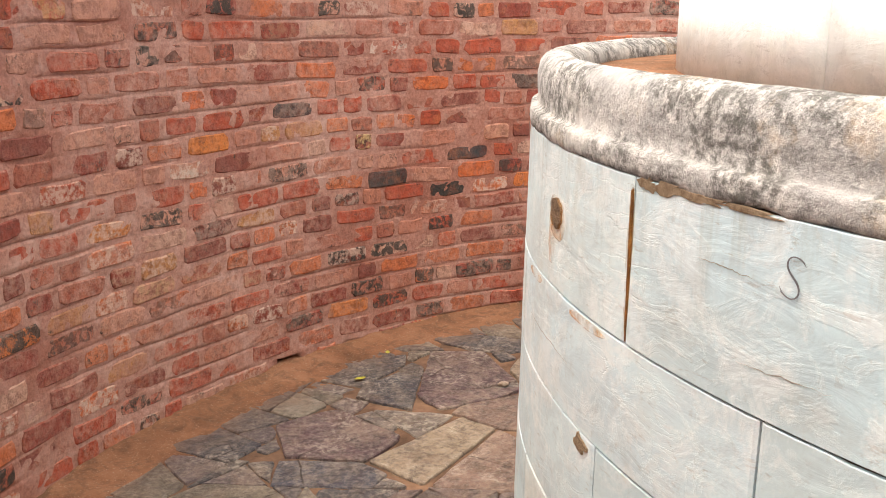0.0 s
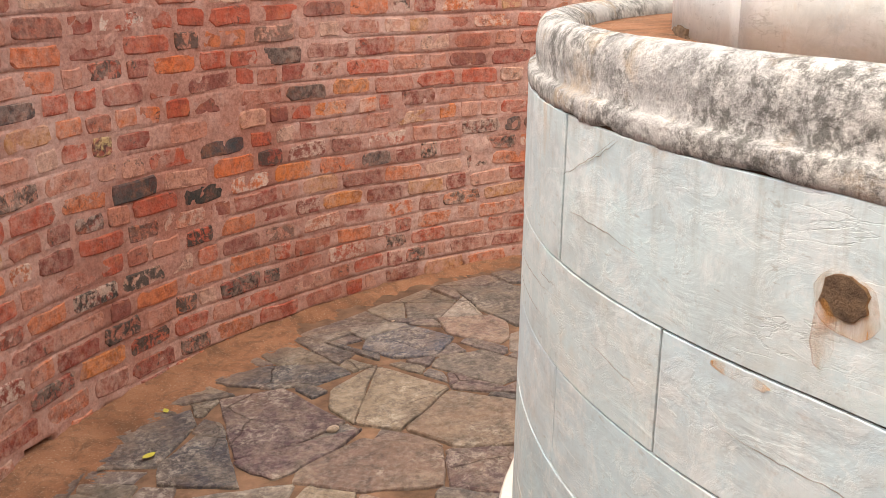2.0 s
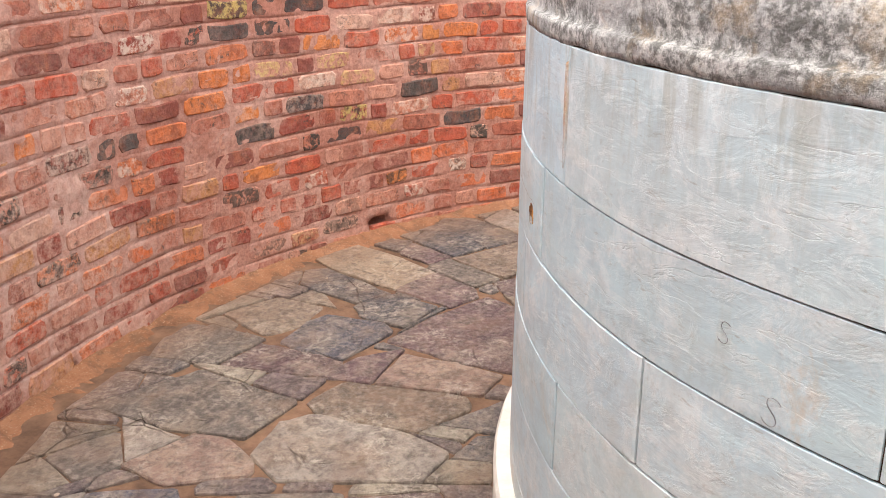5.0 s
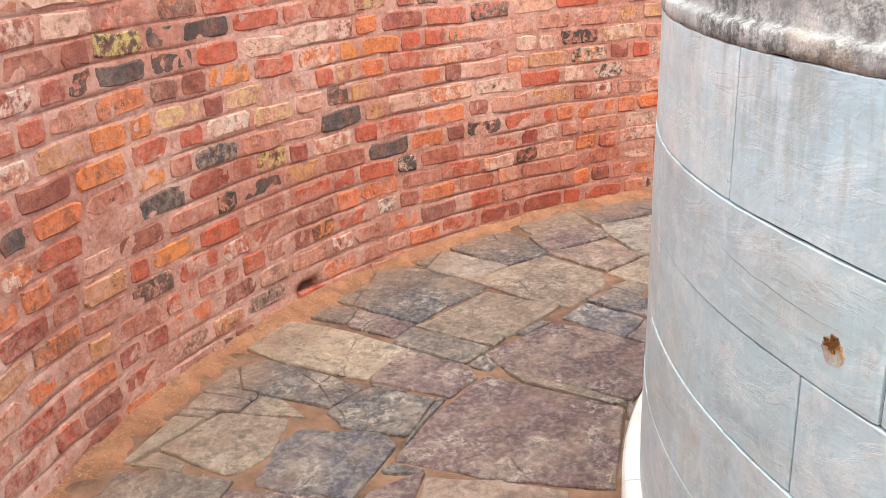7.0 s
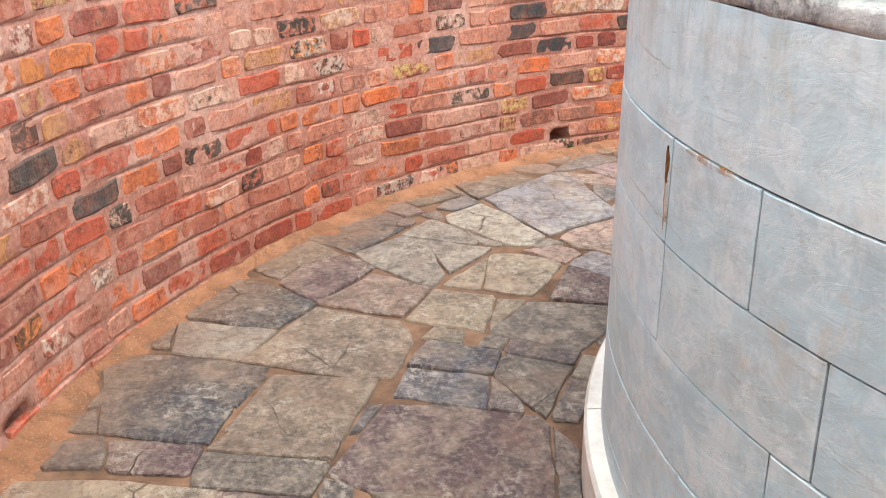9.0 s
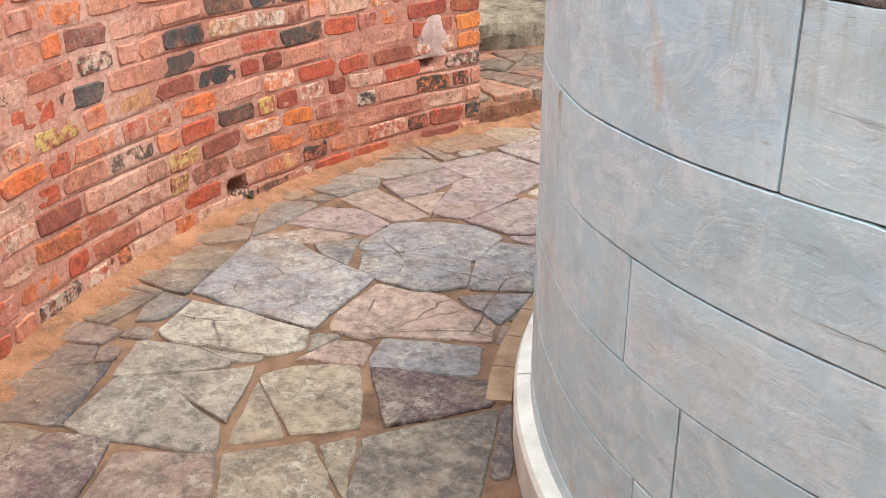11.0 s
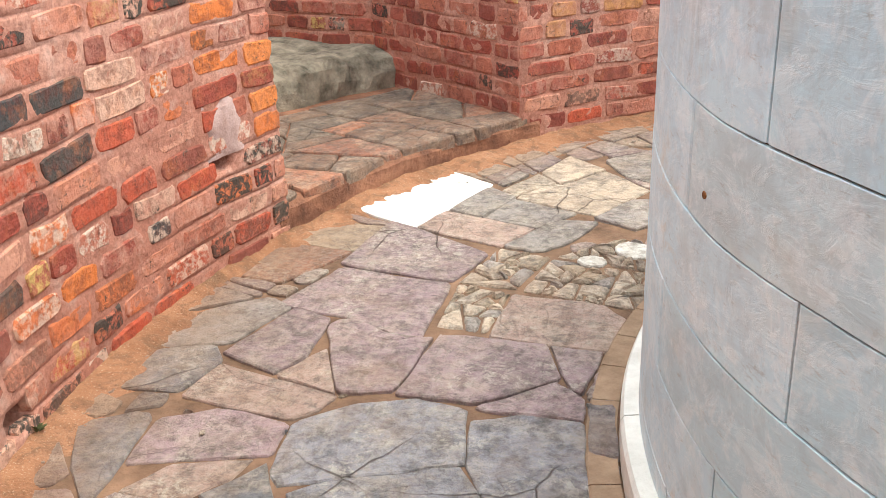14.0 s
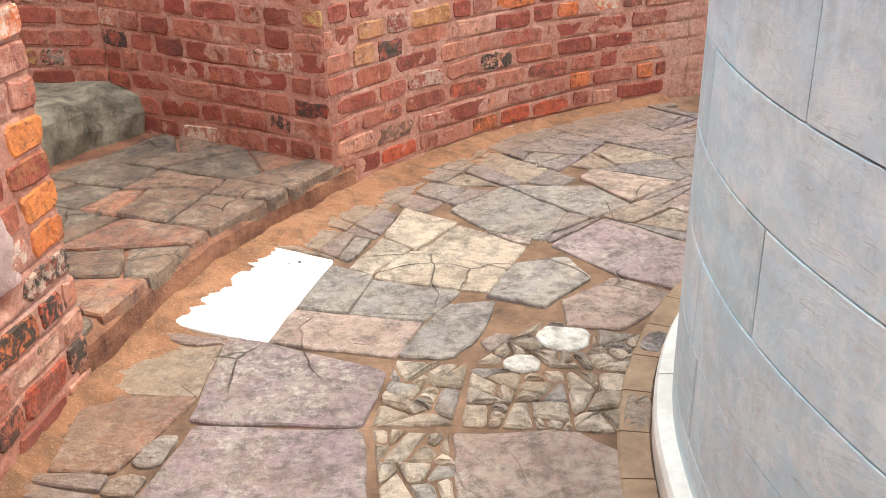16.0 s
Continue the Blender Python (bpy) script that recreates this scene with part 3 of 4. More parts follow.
step_2 = thing("step_2", fix(rv, rf, "step_2"), M_GREY, "rough grey stone step higher up in the doorway", "step", "structure")


# ---- flagstones ----
def area(poly):
    return 0.5 * sum(a.x * b.y - b.x * a.y for a, b in zip(poly, poly[1:] + poly[:1]))


def halve(poly, p, n):
    """The piece of a polygon on the side of the line through p to which n points."""
    out = []
    for a, b in zip(poly, poly[1:] + poly[:1]):
        da, db = (a - p).dot(n), (b - p).dot(n)
        if da >= 0:
            out.append(a)
        if da * db < 0:
            out.append(a.lerp(b, da / (da - db)))
    return out


def shatter(poly, rng, least, most, tilt=18):
    """Splits a polygon into irregular stones of about those areas."""
    if len(poly) < 3 or area(poly) < rng.uniform(least, most):
        return [poly]
    c = sum(poly, Vector()) / len(poly)
    best = max(((a - b).length, i) for i, (a, b) in enumerate(zip(poly, poly[1:] + poly[:1])))[1]
    d = (poly[(best + 1) % len(poly)] - poly[best]).normalized()
    spread = max(abs((p - c).dot(d)) for p in poly)
    d.rotate(Matrix.Rotation(radians(rng.uniform(-tilt, tilt)), 3, "Z"))
    p = c + d * rng.uniform(-0.3, 0.3) * spread
    return shatter(halve(poly, p, d), rng, least, most, tilt) + shatter(halve(poly, p, -d), rng, least, most, tilt)


def outside(poly, others):
    """The largest convex piece of a polygon that lies clear of others."""
    for o in others:
        if len(poly) < 3:
            return []
        if max(p.x for p in poly) < min(p.x for p in o) or min(p.x for p in poly) > max(p.x for p in o) or max(p.y for p in poly) < min(p.y for p in o) or min(p.y for p in poly) > max(p.y for p in o):
            continue
        inner = poly
        for a, b in zip(o, o[1:] + o[:1]):
            inner = halve(inner, a, Vector((-(b - a).y, (b - a).x, 0))) if len(inner) > 2 else []
        if len(inner) < 3 or area(inner) < 0.0004:
            continue
        poly = max((halve(poly, a, Vector(((b - a).y, -(b - a).x, 0))) for a, b in zip(o, o[1:] + o[:1])), key=lambda q: area(q) if len(q) > 2 else 0)
    return poly


def pieces_outside(poly, others):
    """All convex pieces of a polygon that lie clear of others."""
    pieces = [poly]
    for o in others:
        left = []
        for p in pieces:
            if len(p) < 3 or max(q.x for q in p) < min(q.x for q in o) or min(q.x for q in p) > max(q.x for q in o) or max(q.y for q in p) < min(q.y for q in o) or min(q.y for q in p) > max(q.y for q in o):
                left.append(p)
                continue
            for a, b in zip(o, o[1:] + o[:1]):
                n = Vector(((b - a).y, -(b - a).x, 0))
                out = halve(p, a, n)
                if len(out) > 2 and area(out) > 0.0008:
                    left.append(out)
                p = halve(p, a, -n)
                if len(p) < 3:
                    break
        pieces = left
    return [p for p in pieces if len(p) > 2 and area(p) > 0.003]


def slab_mesh(poly, seed, top, thick=0.035, gap=0.0008, chip=0.006, soft=0.004, belly=0.0):
    """A stone with chipped edges over a polygon (anticlockwise); top(p) is its height."""
    rng = random.Random(seed)
    c = sum(poly, Vector()) / len(poly)
    ring = []
    n = len(poly)
    for i in range(n):
        a, b, z = poly[i], poly[(i + 1) % n], poly[i - 1]
        if (b - a).length < 0.004:
            continue
        d = (b - a).normalized()
        side = Vector((-d.y, d.x, 0))
        cut = min(0.3 * (b - a).length, rng.uniform(0.004, 0.02))
        m = max(2, min(7, int((b - a).length / 0.06)))
        for j in range(m):
            u = cut / (b - a).length if j == 0 else j / m
            ring.append(a.lerp(b, u) + side * (gap + rng.uniform(-chip * 0.4, chip)))
        ring.append(b - d * cut + side * (gap + rng.uniform(0, chip)))
    n = len(ring)
    tip = Vector((rng.uniform(-0.012, 0.012), rng.uniform(-0.012, 0.012), 0))
    lift = rng.uniform(-0.003, 0.004)
    verts, faces = [], []
    for k, (inset, dz) in enumerate(((0.0, -thick), (0.0, -soft), (soft, 0.0), (None, belly))):
        for p in ring:
            q = p.lerp(c, 0.45) if inset is None else p + (c - p).normalized() * inset
            verts.append(Vector((q.x, q.y, top(q) + dz + lift + tip.dot(q - c) + (rng.uniform(-0.0016, 0.0016) if k > 1 else 0))))
    for i in range(3):
        for j in range(n):
            k = (j + 1) % n
            faces.append((i * n + j, i * n + k, (i + 1) * n + k, (i + 1) * n + j))
    faces.append(tuple(range(3 * n, 4 * n)))
    return mesh_of("flagstone", verts, faces)


def flag_top(p):
    s = math.degrees(-math.atan2(p.y, p.x))
    return floor_z(s + 360 if s < -102 else s)


def polygon(*corners):
    pts = [at(r, s, 0) for r, s in corners]
    return pts if area(pts) > 0 else pts[::-1]


def grown(poly, by):
    """A polygon (anticlockwise) with each corner pushed outwards."""
    out = []
    for i, p in enumerate(poly):
        a, b = (p - poly[i - 1]).normalized(), (poly[(i + 1) % len(poly)] - p).normalized()
        side = Vector((a.y + b.y, -a.x - b.x, 0))
        out.append(p + side.normalized() * by * min(2.0, 2.0 / max(side.length, 0.5)))
    return out


heroes = []


def flag(material, *corners, label=""):
    """One flag of the floor, by the distance from the drum's axis and the way round of its corners."""
    poly = outside(grown(polygon(*corners), 0.013), heroes)
    heroes.append(poly)
    return part("flagstone", slab_mesh(poly, len(heroes), flag_top), material, floor, label)


# the flags before the doorstep
flag(M_WHITE, (2.960, 205.8), (2.648, 205.0), (2.703, 215.5), (2.960, 215.6), label="bright white stone flag by the doorstep")
flag(M_PURPLE, (2.728, 204.6), (2.302, 205.0), (2.293, 197.6), (2.674, 197.2))
flag(M_PINK, (2.640, 205.0), (2.673, 208.5), (2.287, 209.3), (2.297, 205.2))
flag(M_GREYF, (2.670, 208.8), (2.690, 214.7), (2.539, 214.4), (2.506, 209.1))
flag(M_GREYF, (2.524, 213.8), (2.258, 214.5), (2.290, 209.4), (2.495, 209.1))
flag(M_CREAM, (2.717, 224.8), (2.512, 224.6), (2.517, 219.6), (2.652, 220.4))
flag(M_CREAM, (2.507, 224.4), (2.226, 223.4), (2.204, 219.6), (2.505, 219.5))
flag(M_CREAM, (2.506, 219.2), (2.202, 219.6), (2.186, 214.2), (2.529, 214.4))
flag(M_CREAM, (2.619, 215.3), (2.643, 220.0), (2.516, 219.4), (2.538, 214.6))
flag(M_GREYF, (2.586, 226.5), (2.567, 232.3), (2.270, 231.4), (2.207, 225.6), (2.379, 225.0))
flag(M_GREYF, (2.567, 232.6), (2.332, 237.2), (2.147, 236.0), (2.195, 228.9))
flag(M_PINK, (2.448, 240.3), (2.176, 243.2), (2.159, 236.4), (2.413, 237.3))
flag(M_PURPLE, (2.155, 225.1), (2.126, 231.9), (1.824, 231.6), (1.706, 222.4), (1.906, 222.8))
flag(M_GREYF, (2.196, 219.7), (2.076, 223.2), (1.961, 220.7), (2.010, 214.7), (2.161, 214.8))
flag(M_GREYF, (2.246, 212.3), (2.142, 213.6), (2.119, 208.3), (2.163, 205.7), (2.295, 205.3))
flag(M_PINK, (1.965, 216.2), (1.891, 221.8), (1.708, 221.1), (1.781, 213.6), (1.908, 212.7))
flag(M_PINK, (2.072, 197.2), (1.815, 198.3), (1.731, 196.2), (1.735, 190.4), (2.040, 190.2), label="pinkish stone flag with rounded worn corners")
flag(M_PURPLE, (2.655, 196.8), (2.287, 197.0), (2.225, 188.4), (2.480, 190.2), (2.700, 190.6))
flag(M_RED, (2.952, 198.4), (2.711, 198.8), (2.781, 193.2), (2.914, 193.2))
flag(M_TAN, (3.009, 202.7), (2.729, 204.0), (2.710, 199.0), (2.958, 198.7))
# the flags beyond the far bend
flag(M_BLUE, (2.700, 161.5), (2.735, 169.2), (2.626, 170.4), (2.224, 167.1), (2.248, 161.6), (2.260, 158.7), (2.515, 160.1))
flag(M_PINK, (2.221, 161.7), (2.187, 166.5), (2.067, 166.2), (1.984, 166.6), (1.771, 162.6), (1.760, 159.8), (2.017, 158.9), (2.209, 158.8))
flag(M_SLATE, (2.791, 158.9), (2.774, 160.6), (2.690, 160.0), (2.710, 157.6), (2.766, 157.1))
flag(M_PALEF, (2.670, 156.0), (2.661, 159.9), (2.506, 159.5), (2.266, 157.9), (2.248, 155.6), (2.312, 154.6), (2.619, 155.1))
flag(M_PINK, (2.229, 154.5), (2.159, 157.1), (2.071, 156.8), (2.063, 154.3))
flag(M_BLUE, (2.055, 154.9), (2.039, 158.0), (1.778, 158.4), (1.761, 155.2), (1.770, 153.9), (2.053, 154.3))
flag(M_BLUE, (1.913, 166.7), (1.737, 169.4), (1.760, 163.2), (1.812, 163.0))
flag(M_BLUE, (2.336, 171.0), (2.240, 172.0), (1.996, 173.2), (1.942, 168.8), (2.029, 166.8), (2.193, 167.3), (2.286, 168.4))
flag(M_BLUE, (1.982, 178.4), (1.882, 179.3), (1.740, 178.9), (1.741, 170.4), (1.905, 168.7), (1.942, 169.8), (1.972, 172.3))
flag(M_BLUE, (2.394, 177.6), (2.273, 179.8), (2.129, 180.6), (1.977, 179.6), (1.985, 173.5), (2.114, 172.9), (2.244, 172.5), (2.369, 171.5), (2.400, 173.5))
flag(M_SLATE, (2.523, 171.0), (2.413, 173.4), (2.365, 171.0), (2.326, 168.9), (2.416, 168.8))
flag(M_PINK, (2.747, 170.2), (2.634, 173.4), (2.468, 173.8), (2.525, 171.1), (2.570, 169.7))
flag(M_PURPLE, (2.731, 177.2), (2.596, 178.4), (2.403, 177.2), (2.416, 174.1), (2.652, 173.6), (2.732, 173.6))
flag(M_PINK, (2.710, 180.1), (2.681, 182.7), (2.344, 180.3), (2.396, 177.7), (2.601, 178.6), (2.733, 178.0))
flag(M_SLATE, (2.911, 176.7), (2.790, 177.7), (2.730, 177.1), (2.733, 173.4), (2.772, 170.5), (2.846, 173.1))
flag(M_SLATE, (2.886, 179.9), (2.890, 183.6), (2.749, 184.6), (2.693, 183.1), (2.717, 180.0))
flag(M_GREYF, (2.912, 184.2), (2.887, 188.5), (2.745, 191.0), (2.661, 190.2), (2.731, 184.9))
flag(M_PURPLE, (2.701, 184.2), (2.636, 190.2), (2.517, 189.4), (2.489, 184.4), (2.535, 182.5))
flag(M_PINK, (2.514, 182.3), (2.491, 187.7), (2.352, 180.8))
flag(M_PURPLE, (2.497, 188.4), (2.457, 189.5), (2.252, 187.8), (2.194, 188.3), (2.206, 181.7), (2.344, 180.9))
flag(M_PURPLE, (2.188, 189.1), (1.890, 189.8), (1.817, 185.0), (1.996, 180.9), (2.191, 181.4), (2.191, 185.9))
flag(M_PURPLE, (1.882, 190.2), (1.743, 190.0), (1.754, 183.6), (1.810, 185.0))
flag(M_PURPLE, (1.976, 180.3), (1.808, 184.3), (1.752, 183.2), (1.744, 179.3), (1.975, 179.3))
# the flags of the middle stretch
flag(N_SLATE, (2.944, 133.3), (2.951, 138.7), (2.850, 139.1), (2.614, 137.5), (2.648, 133.4))
flag(N_PALEF, (2.932, 132.3), (2.637, 133.0), (2.666, 129.2), (2.861, 129.0))
flag(N_TAN, (2.602, 137.1), (2.302, 137.3), (2.223, 135.1), (2.199, 129.6), (2.366, 128.9), (2.660, 129.2), (2.618, 133.0))
flag(N_PURPLE, (2.812, 142.8), (2.733, 145.2), (2.592, 144.5), (2.619, 137.9), (2.805, 139.6))
flag(N_SLATE, (3.004, 146.9), (2.956, 150.5), (2.734, 152.0), (2.734, 146.3))
flag(N_PALEF, (2.719, 146.2), (2.669, 150.6), (2.550, 151.0), (2.446, 148.1), (2.351, 146.2), (2.344, 143.8), (2.551, 144.2))
flag(N_PALEF, (2.545, 151.0), (2.342, 152.4), (2.344, 146.3), (2.438, 148.2))
flag(N_PINK, (2.546, 143.6), (2.334, 143.2), (2.316, 138.2), (2.600, 137.8))
flag(N_PALEF, (2.684, 151.1), (2.704, 156.0), (2.413, 153.0), (2.464, 151.9))
flag(N_PALEF, (2.711, 156.5), (2.727, 160.7), (2.466, 159.2), (2.290, 158.3), (2.345, 153.7), (2.407, 153.3))
flag(N_BLUE, (2.729, 161.6), (2.705, 169.7), (2.413, 169.3), (2.241, 163.6), (2.277, 158.8), (2.459, 159.2))
flag(N_CREAM, (2.305, 151.8), (2.218, 153.2), (2.070, 154.2), (2.021, 146.4), (2.168, 145.6))
flag(N_CREAM, (2.305, 151.0), (2.178, 145.4), (2.305, 144.7))
flag(N_CREAM, (2.320, 143.3), (2.121, 144.5), (2.051, 138.5), (2.291, 138.1))
flag(N_CREAM, (2.098, 144.2), (2.023, 144.9), (2.029, 139.0))
flag(N_PURPLE, (2.066, 156.7), (1.759, 160.0), (1.684, 151.4), (1.726, 149.5), (1.950, 146.6))
flag(N_GREYF, (1.994, 144.9), (1.698, 148.5), (1.749, 138.2), (2.016, 138.5))
flag(N_BLUE, (2.162, 135.1), (1.956, 135.3), (1.946, 132.0), (2.172, 131.5))
flag(N_GREYF, (1.936, 135.0), (1.743, 134.8), (1.760, 126.8), (1.927, 131.9))
flag(N_BLUE, (2.169, 131.0), (1.949, 131.4), (1.925, 127.0), (2.161, 127.3))
flag(N_PINK, (2.190, 158.7), (2.183, 166.6), (2.004, 166.0), (1.818, 162.4), (2.110, 157.8))
flag(N_BLUE, (2.360, 171.1), (2.399, 176.7), (2.178, 180.2), (2.005, 173.8), (2.220, 169.0))
flag(N_PINK, (2.676, 170.6), (2.676, 177.9), (2.433, 177.4), (2.398, 171.5))
flag(N_CREAM, (2.690, 181.0), (2.646, 183.4), (2.319, 180.8), (2.421, 178.1))
flag(N_TAN, (2.611, 183.6), (2.649, 190.8), (2.218, 182.5), (2.309, 181.1))
flag(N_SLATE, (2.722, 164.8), (2.842, 174.6), (2.817, 180.4), (2.668, 179.7), (2.724, 171.5))
flag(N_PALEF, (2.332, 153.1), (2.271, 157.7), (2.110, 157.6), (2.223, 153.6))
flag(N_SLATE, (3.001, 126.4), (2.878, 129.7), (2.560, 128.8), (2.562, 124.3), (2.811, 125.0), (2.903, 123.3))
flag(N_SLATE, (2.901, 122.9), (2.798, 124.6), (2.567, 123.7), (2.572, 120.3), (2.855, 120.7))
flag(N_TAN, (2.518, 128.1), (2.238, 128.8), (2.251, 121.7), (2.539, 121.8))
flag(N_TAN, (2.530, 121.2), (2.247, 121.2), (2.253, 119.4), (2.550, 119.8))
flag(N_GREYF, (2.555, 119.5), (2.252, 119.1), (2.274, 115.9), (2.553, 116.6))
flag(N_SLATE, (2.929, 117.7), (2.914, 119.6), (2.838, 120.0), (2.797, 117.8))
flag(N_PURPLE, (2.819, 119.7), (2.573, 119.8), (2.575, 117.5), (2.787, 117.6))
flag(N_CREAM, (2.976, 112.0), (2.968, 116.2), (2.609, 116.8), (2.496, 116.1), (2.511, 111.0), (2.797, 111.2))
flag(N_PURPLE, (2.507, 115.7), (2.271, 115.7), (2.199, 113.9), (2.225, 110.7), (2.480, 110.9))
flag(N_PURPLE, (2.163, 125.8), (1.763, 127.9), (1.726, 115.6), (2.140, 116.5), (2.237, 118.0))
flag(N_PURPLE, (2.210, 108.6), (2.166, 114.6), (1.733, 113.5), (1.686, 101.2), (1.950, 100.8), (2.242, 101.8))
flag(N_SLATE, (2.916, 109.7), (2.857, 110.8), (2.495, 109.7), (2.536, 106.8), (2.832, 107.3))
flag(N_SLATE, (2.526, 106.4), (2.460, 109.8), (2.263, 109.6), (2.261, 104.8), (2.439, 104.7))
flag(N_TAN, (2.889, 100.2), (2.820, 104.2), (2.621, 104.6), (2.599, 100.6), (2.654, 98.4))
flag(N_BLUE, (2.632, 98.4), (2.553, 103.5), (2.319, 104.1), (2.273, 103.2), (2.311, 97.2), (2.500, 97.4))
flag(N_GREYF, (2.953, 95.1), (2.866, 98.0), (2.640, 97.6), (2.685, 93.0), (2.917, 92.6))
flag(N_PURPLE, (2.649, 95.2), (2.618, 97.7), (2.303, 96.3), (2.329, 93.8), (2.654, 93.1))
flag(N_PINK, (2.137, 99.8), (1.947, 100.1), (1.793, 99.5), (1.805, 95.5), (2.131, 94.4))
flag(N_PURPLE, (2.290, 97.0), (2.162, 100.0), (2.148, 94.3), (2.313, 93.8))
# the flags where the walk begins
flag(N_GREYF, (2.889, 85.9), (2.694, 91.7), (2.321, 89.5), (2.380, 84.2), (2.631, 84.3))
flag(N_BLUE, (2.591, 94.3), (2.602, 100.3), (2.416, 106.3), (2.227, 101.6), (2.301, 95.1))
flag(N_TAN, (2.277, 90.0), (2.157, 100.0), (1.951, 100.6), (1.806, 92.4), (1.923, 87.7), (2.222, 88.5))
flag(N_PALEF, (2.300, 86.5), (2.202, 88.3), (1.905, 86.4), (1.800, 84.6), (1.854, 80.5), (2.223, 79.6), (2.321, 82.1))
flag(N_PINK, (2.643, 79.9), (2.483, 84.8), (2.339, 85.2), (2.301, 79.9), (2.513, 78.4))
flag(N_BLUE, (2.707, 72.7), (2.678, 77.0), (2.469, 77.6), (2.409, 73.8), (2.522, 71.4), (2.654, 71.1))
flag(N_GREYF, (2.347, 72.0), (2.375, 73.8), (2.292, 77.4), (2.041, 78.0), (2.060, 72.8))
flag(N_PURPLE, (2.043, 72.8), (2.016, 77.8), (1.794, 78.8), (1.718, 74.2))
flag(N_PALEF, (2.841, 73.0), (2.774, 76.0), (2.697, 76.9), (2.721, 72.8))
flag(N_GREYF, (2.876, 80.3), (2.745, 83.2), (2.661, 79.8), (2.746, 78.3))
flag(N_TAN, (2.828, 95.3), (2.791, 102.0), (2.744, 107.4), (2.545, 104.4), (2.642, 100.0))
flag(N_SLATE, (2.612, 106.3), (2.770, 114.6), (2.653, 117.2), (2.441, 115.9), (2.314, 112.5), (2.476, 105.9))
flag(N_SLATE, (2.355, 105.8), (2.285, 111.8), (1.998, 103.5), (2.181, 102.1))
flag(N_CREAM, (2.516, 63.8), (2.511, 68.8), (2.333, 60.1), (2.450, 61.2))
flag(N_CREAM, (2.498, 68.9), (2.194, 69.1), (2.167, 60.7), (2.320, 60.0))
flag(N_TAN, (2.175, 68.7), (1.886, 71.1), (1.770, 64.0), (1.942, 60.4), (2.158, 61.1))
flag(N_PURPLE, (2.815, 58.7), (2.677, 61.9), (2.360, 59.7), (2.422, 55.4), (2.548, 52.2))
flag(N_PINK, (2.325, 52.0), (2.237, 57.6), (1.994, 59.3), (1.901, 54.0), (2.119, 51.0), (2.315, 50.6))
flag(N_PURPLE, (1.964, 59.7), (1.765, 63.0), (1.691, 54.9), (1.893, 53.9))
flag(N_PURPLE, (2.317, 73.2), (2.198, 78.7), (2.079, 78.8), (1.929, 73.1), (2.176, 69.6))
flag(N_SLATE, (2.919, 60.7), (2.862, 64.1), (2.663, 67.4), (2.566, 66.9), (2.609, 64.0), (2.740, 61.6))
flag(N_SLATE, (2.930, 48.6), (2.980, 52.1), (2.862, 56.2), (2.796, 54.9), (2.760, 49.6))
flag(N_SLATE, (2.741, 49.7), (2.731, 53.7), (2.583, 53.9), (2.539, 51.5), (2.352, 50.4), (2.458, 48.9), (2.691, 47.9))
flag(N_PALEF, (2.765, 81.1), (2.767, 84.9), (2.466, 83.0), (2.533, 78.4))
flag(N_PURPLE, (2.774, 40.7), (2.672, 45.0), (2.346, 44.0), (2.351, 39.4), (2.602, 37.2))
flag(N_CREAM, (2.324, 39.5), (2.262, 50.0), (2.127, 50.5), (2.101, 38.5), (2.232, 39.2))
flag(N_PINK, (2.063, 38.8), (2.096, 50.4), (1.930, 49.5), (1.790, 42.1))
flag(N_SLATE, (2.994, 34.5), (2.941, 38.1), (2.735, 37.5), (2.754, 34.6))
flag(N_BLUE, (2.589, 36.1), (2.360, 38.9), (2.242, 38.4), (2.244, 36.0), (2.529, 33.3))
flag(N_GREYF, (2.555, 46.9), (2.494, 51.5), (2.308, 49.9), (2.305, 45.2))
flag(N_PURPLE, (2.581, 51.7), (2.410, 59.6), (2.283, 59.3), (2.313, 50.3), (2.471, 51.0))

flag(M_CHALK, (1.96, 212.0), (1.91, 212.7), (1.86, 212.0), (1.845, 209.8), (1.88, 208.9), (1.94, 209.2), (1.97, 210.4), label="stone with white paint spilt on it")
flag(M_CHALK, (2.0, 206.9), (1.96, 207.1), (1.935, 206.3), (1.95, 205.3), (1.99, 205.2), (2.015, 206.0), label="small stone with white paint spilt on it")
# broken, rubbly patches
RUBBLE = [polygon((2.285, 204.9), (2.10, 205.2), (2.085, 198.3), (2.27, 197.4)), polygon((2.095, 204.7), (1.724, 206.9), (1.718, 198.6), (2.07, 198.2)), polygon((2.264, 197.4), (2.075, 197.4), (2.05, 190.6), (2.205, 190.4)),
          polygon((1.99, 212.4), (1.72, 213.0), (1.72, 206.9), (2.09, 205.5))]
rng = random.Random(9)
for zone in RUBBLE:
    for stone in shatter(zone, rng, 0.0018, 0.009, 30):
        stone = outside(stone, heroes) if len(stone) > 2 else []
        if len(stone) > 2 and area(stone) > 0.0006:
            u = rng.random()
            part("cobble", slab_mesh(stone, rng.random(), flag_top, 0.03, 0.0025, 0.0025, 0.006, 0.003), M_CREAM if u < 0.5 else M_TAN if u < 0.8 else M_GREYF, floor)
heroes += RUBBLE
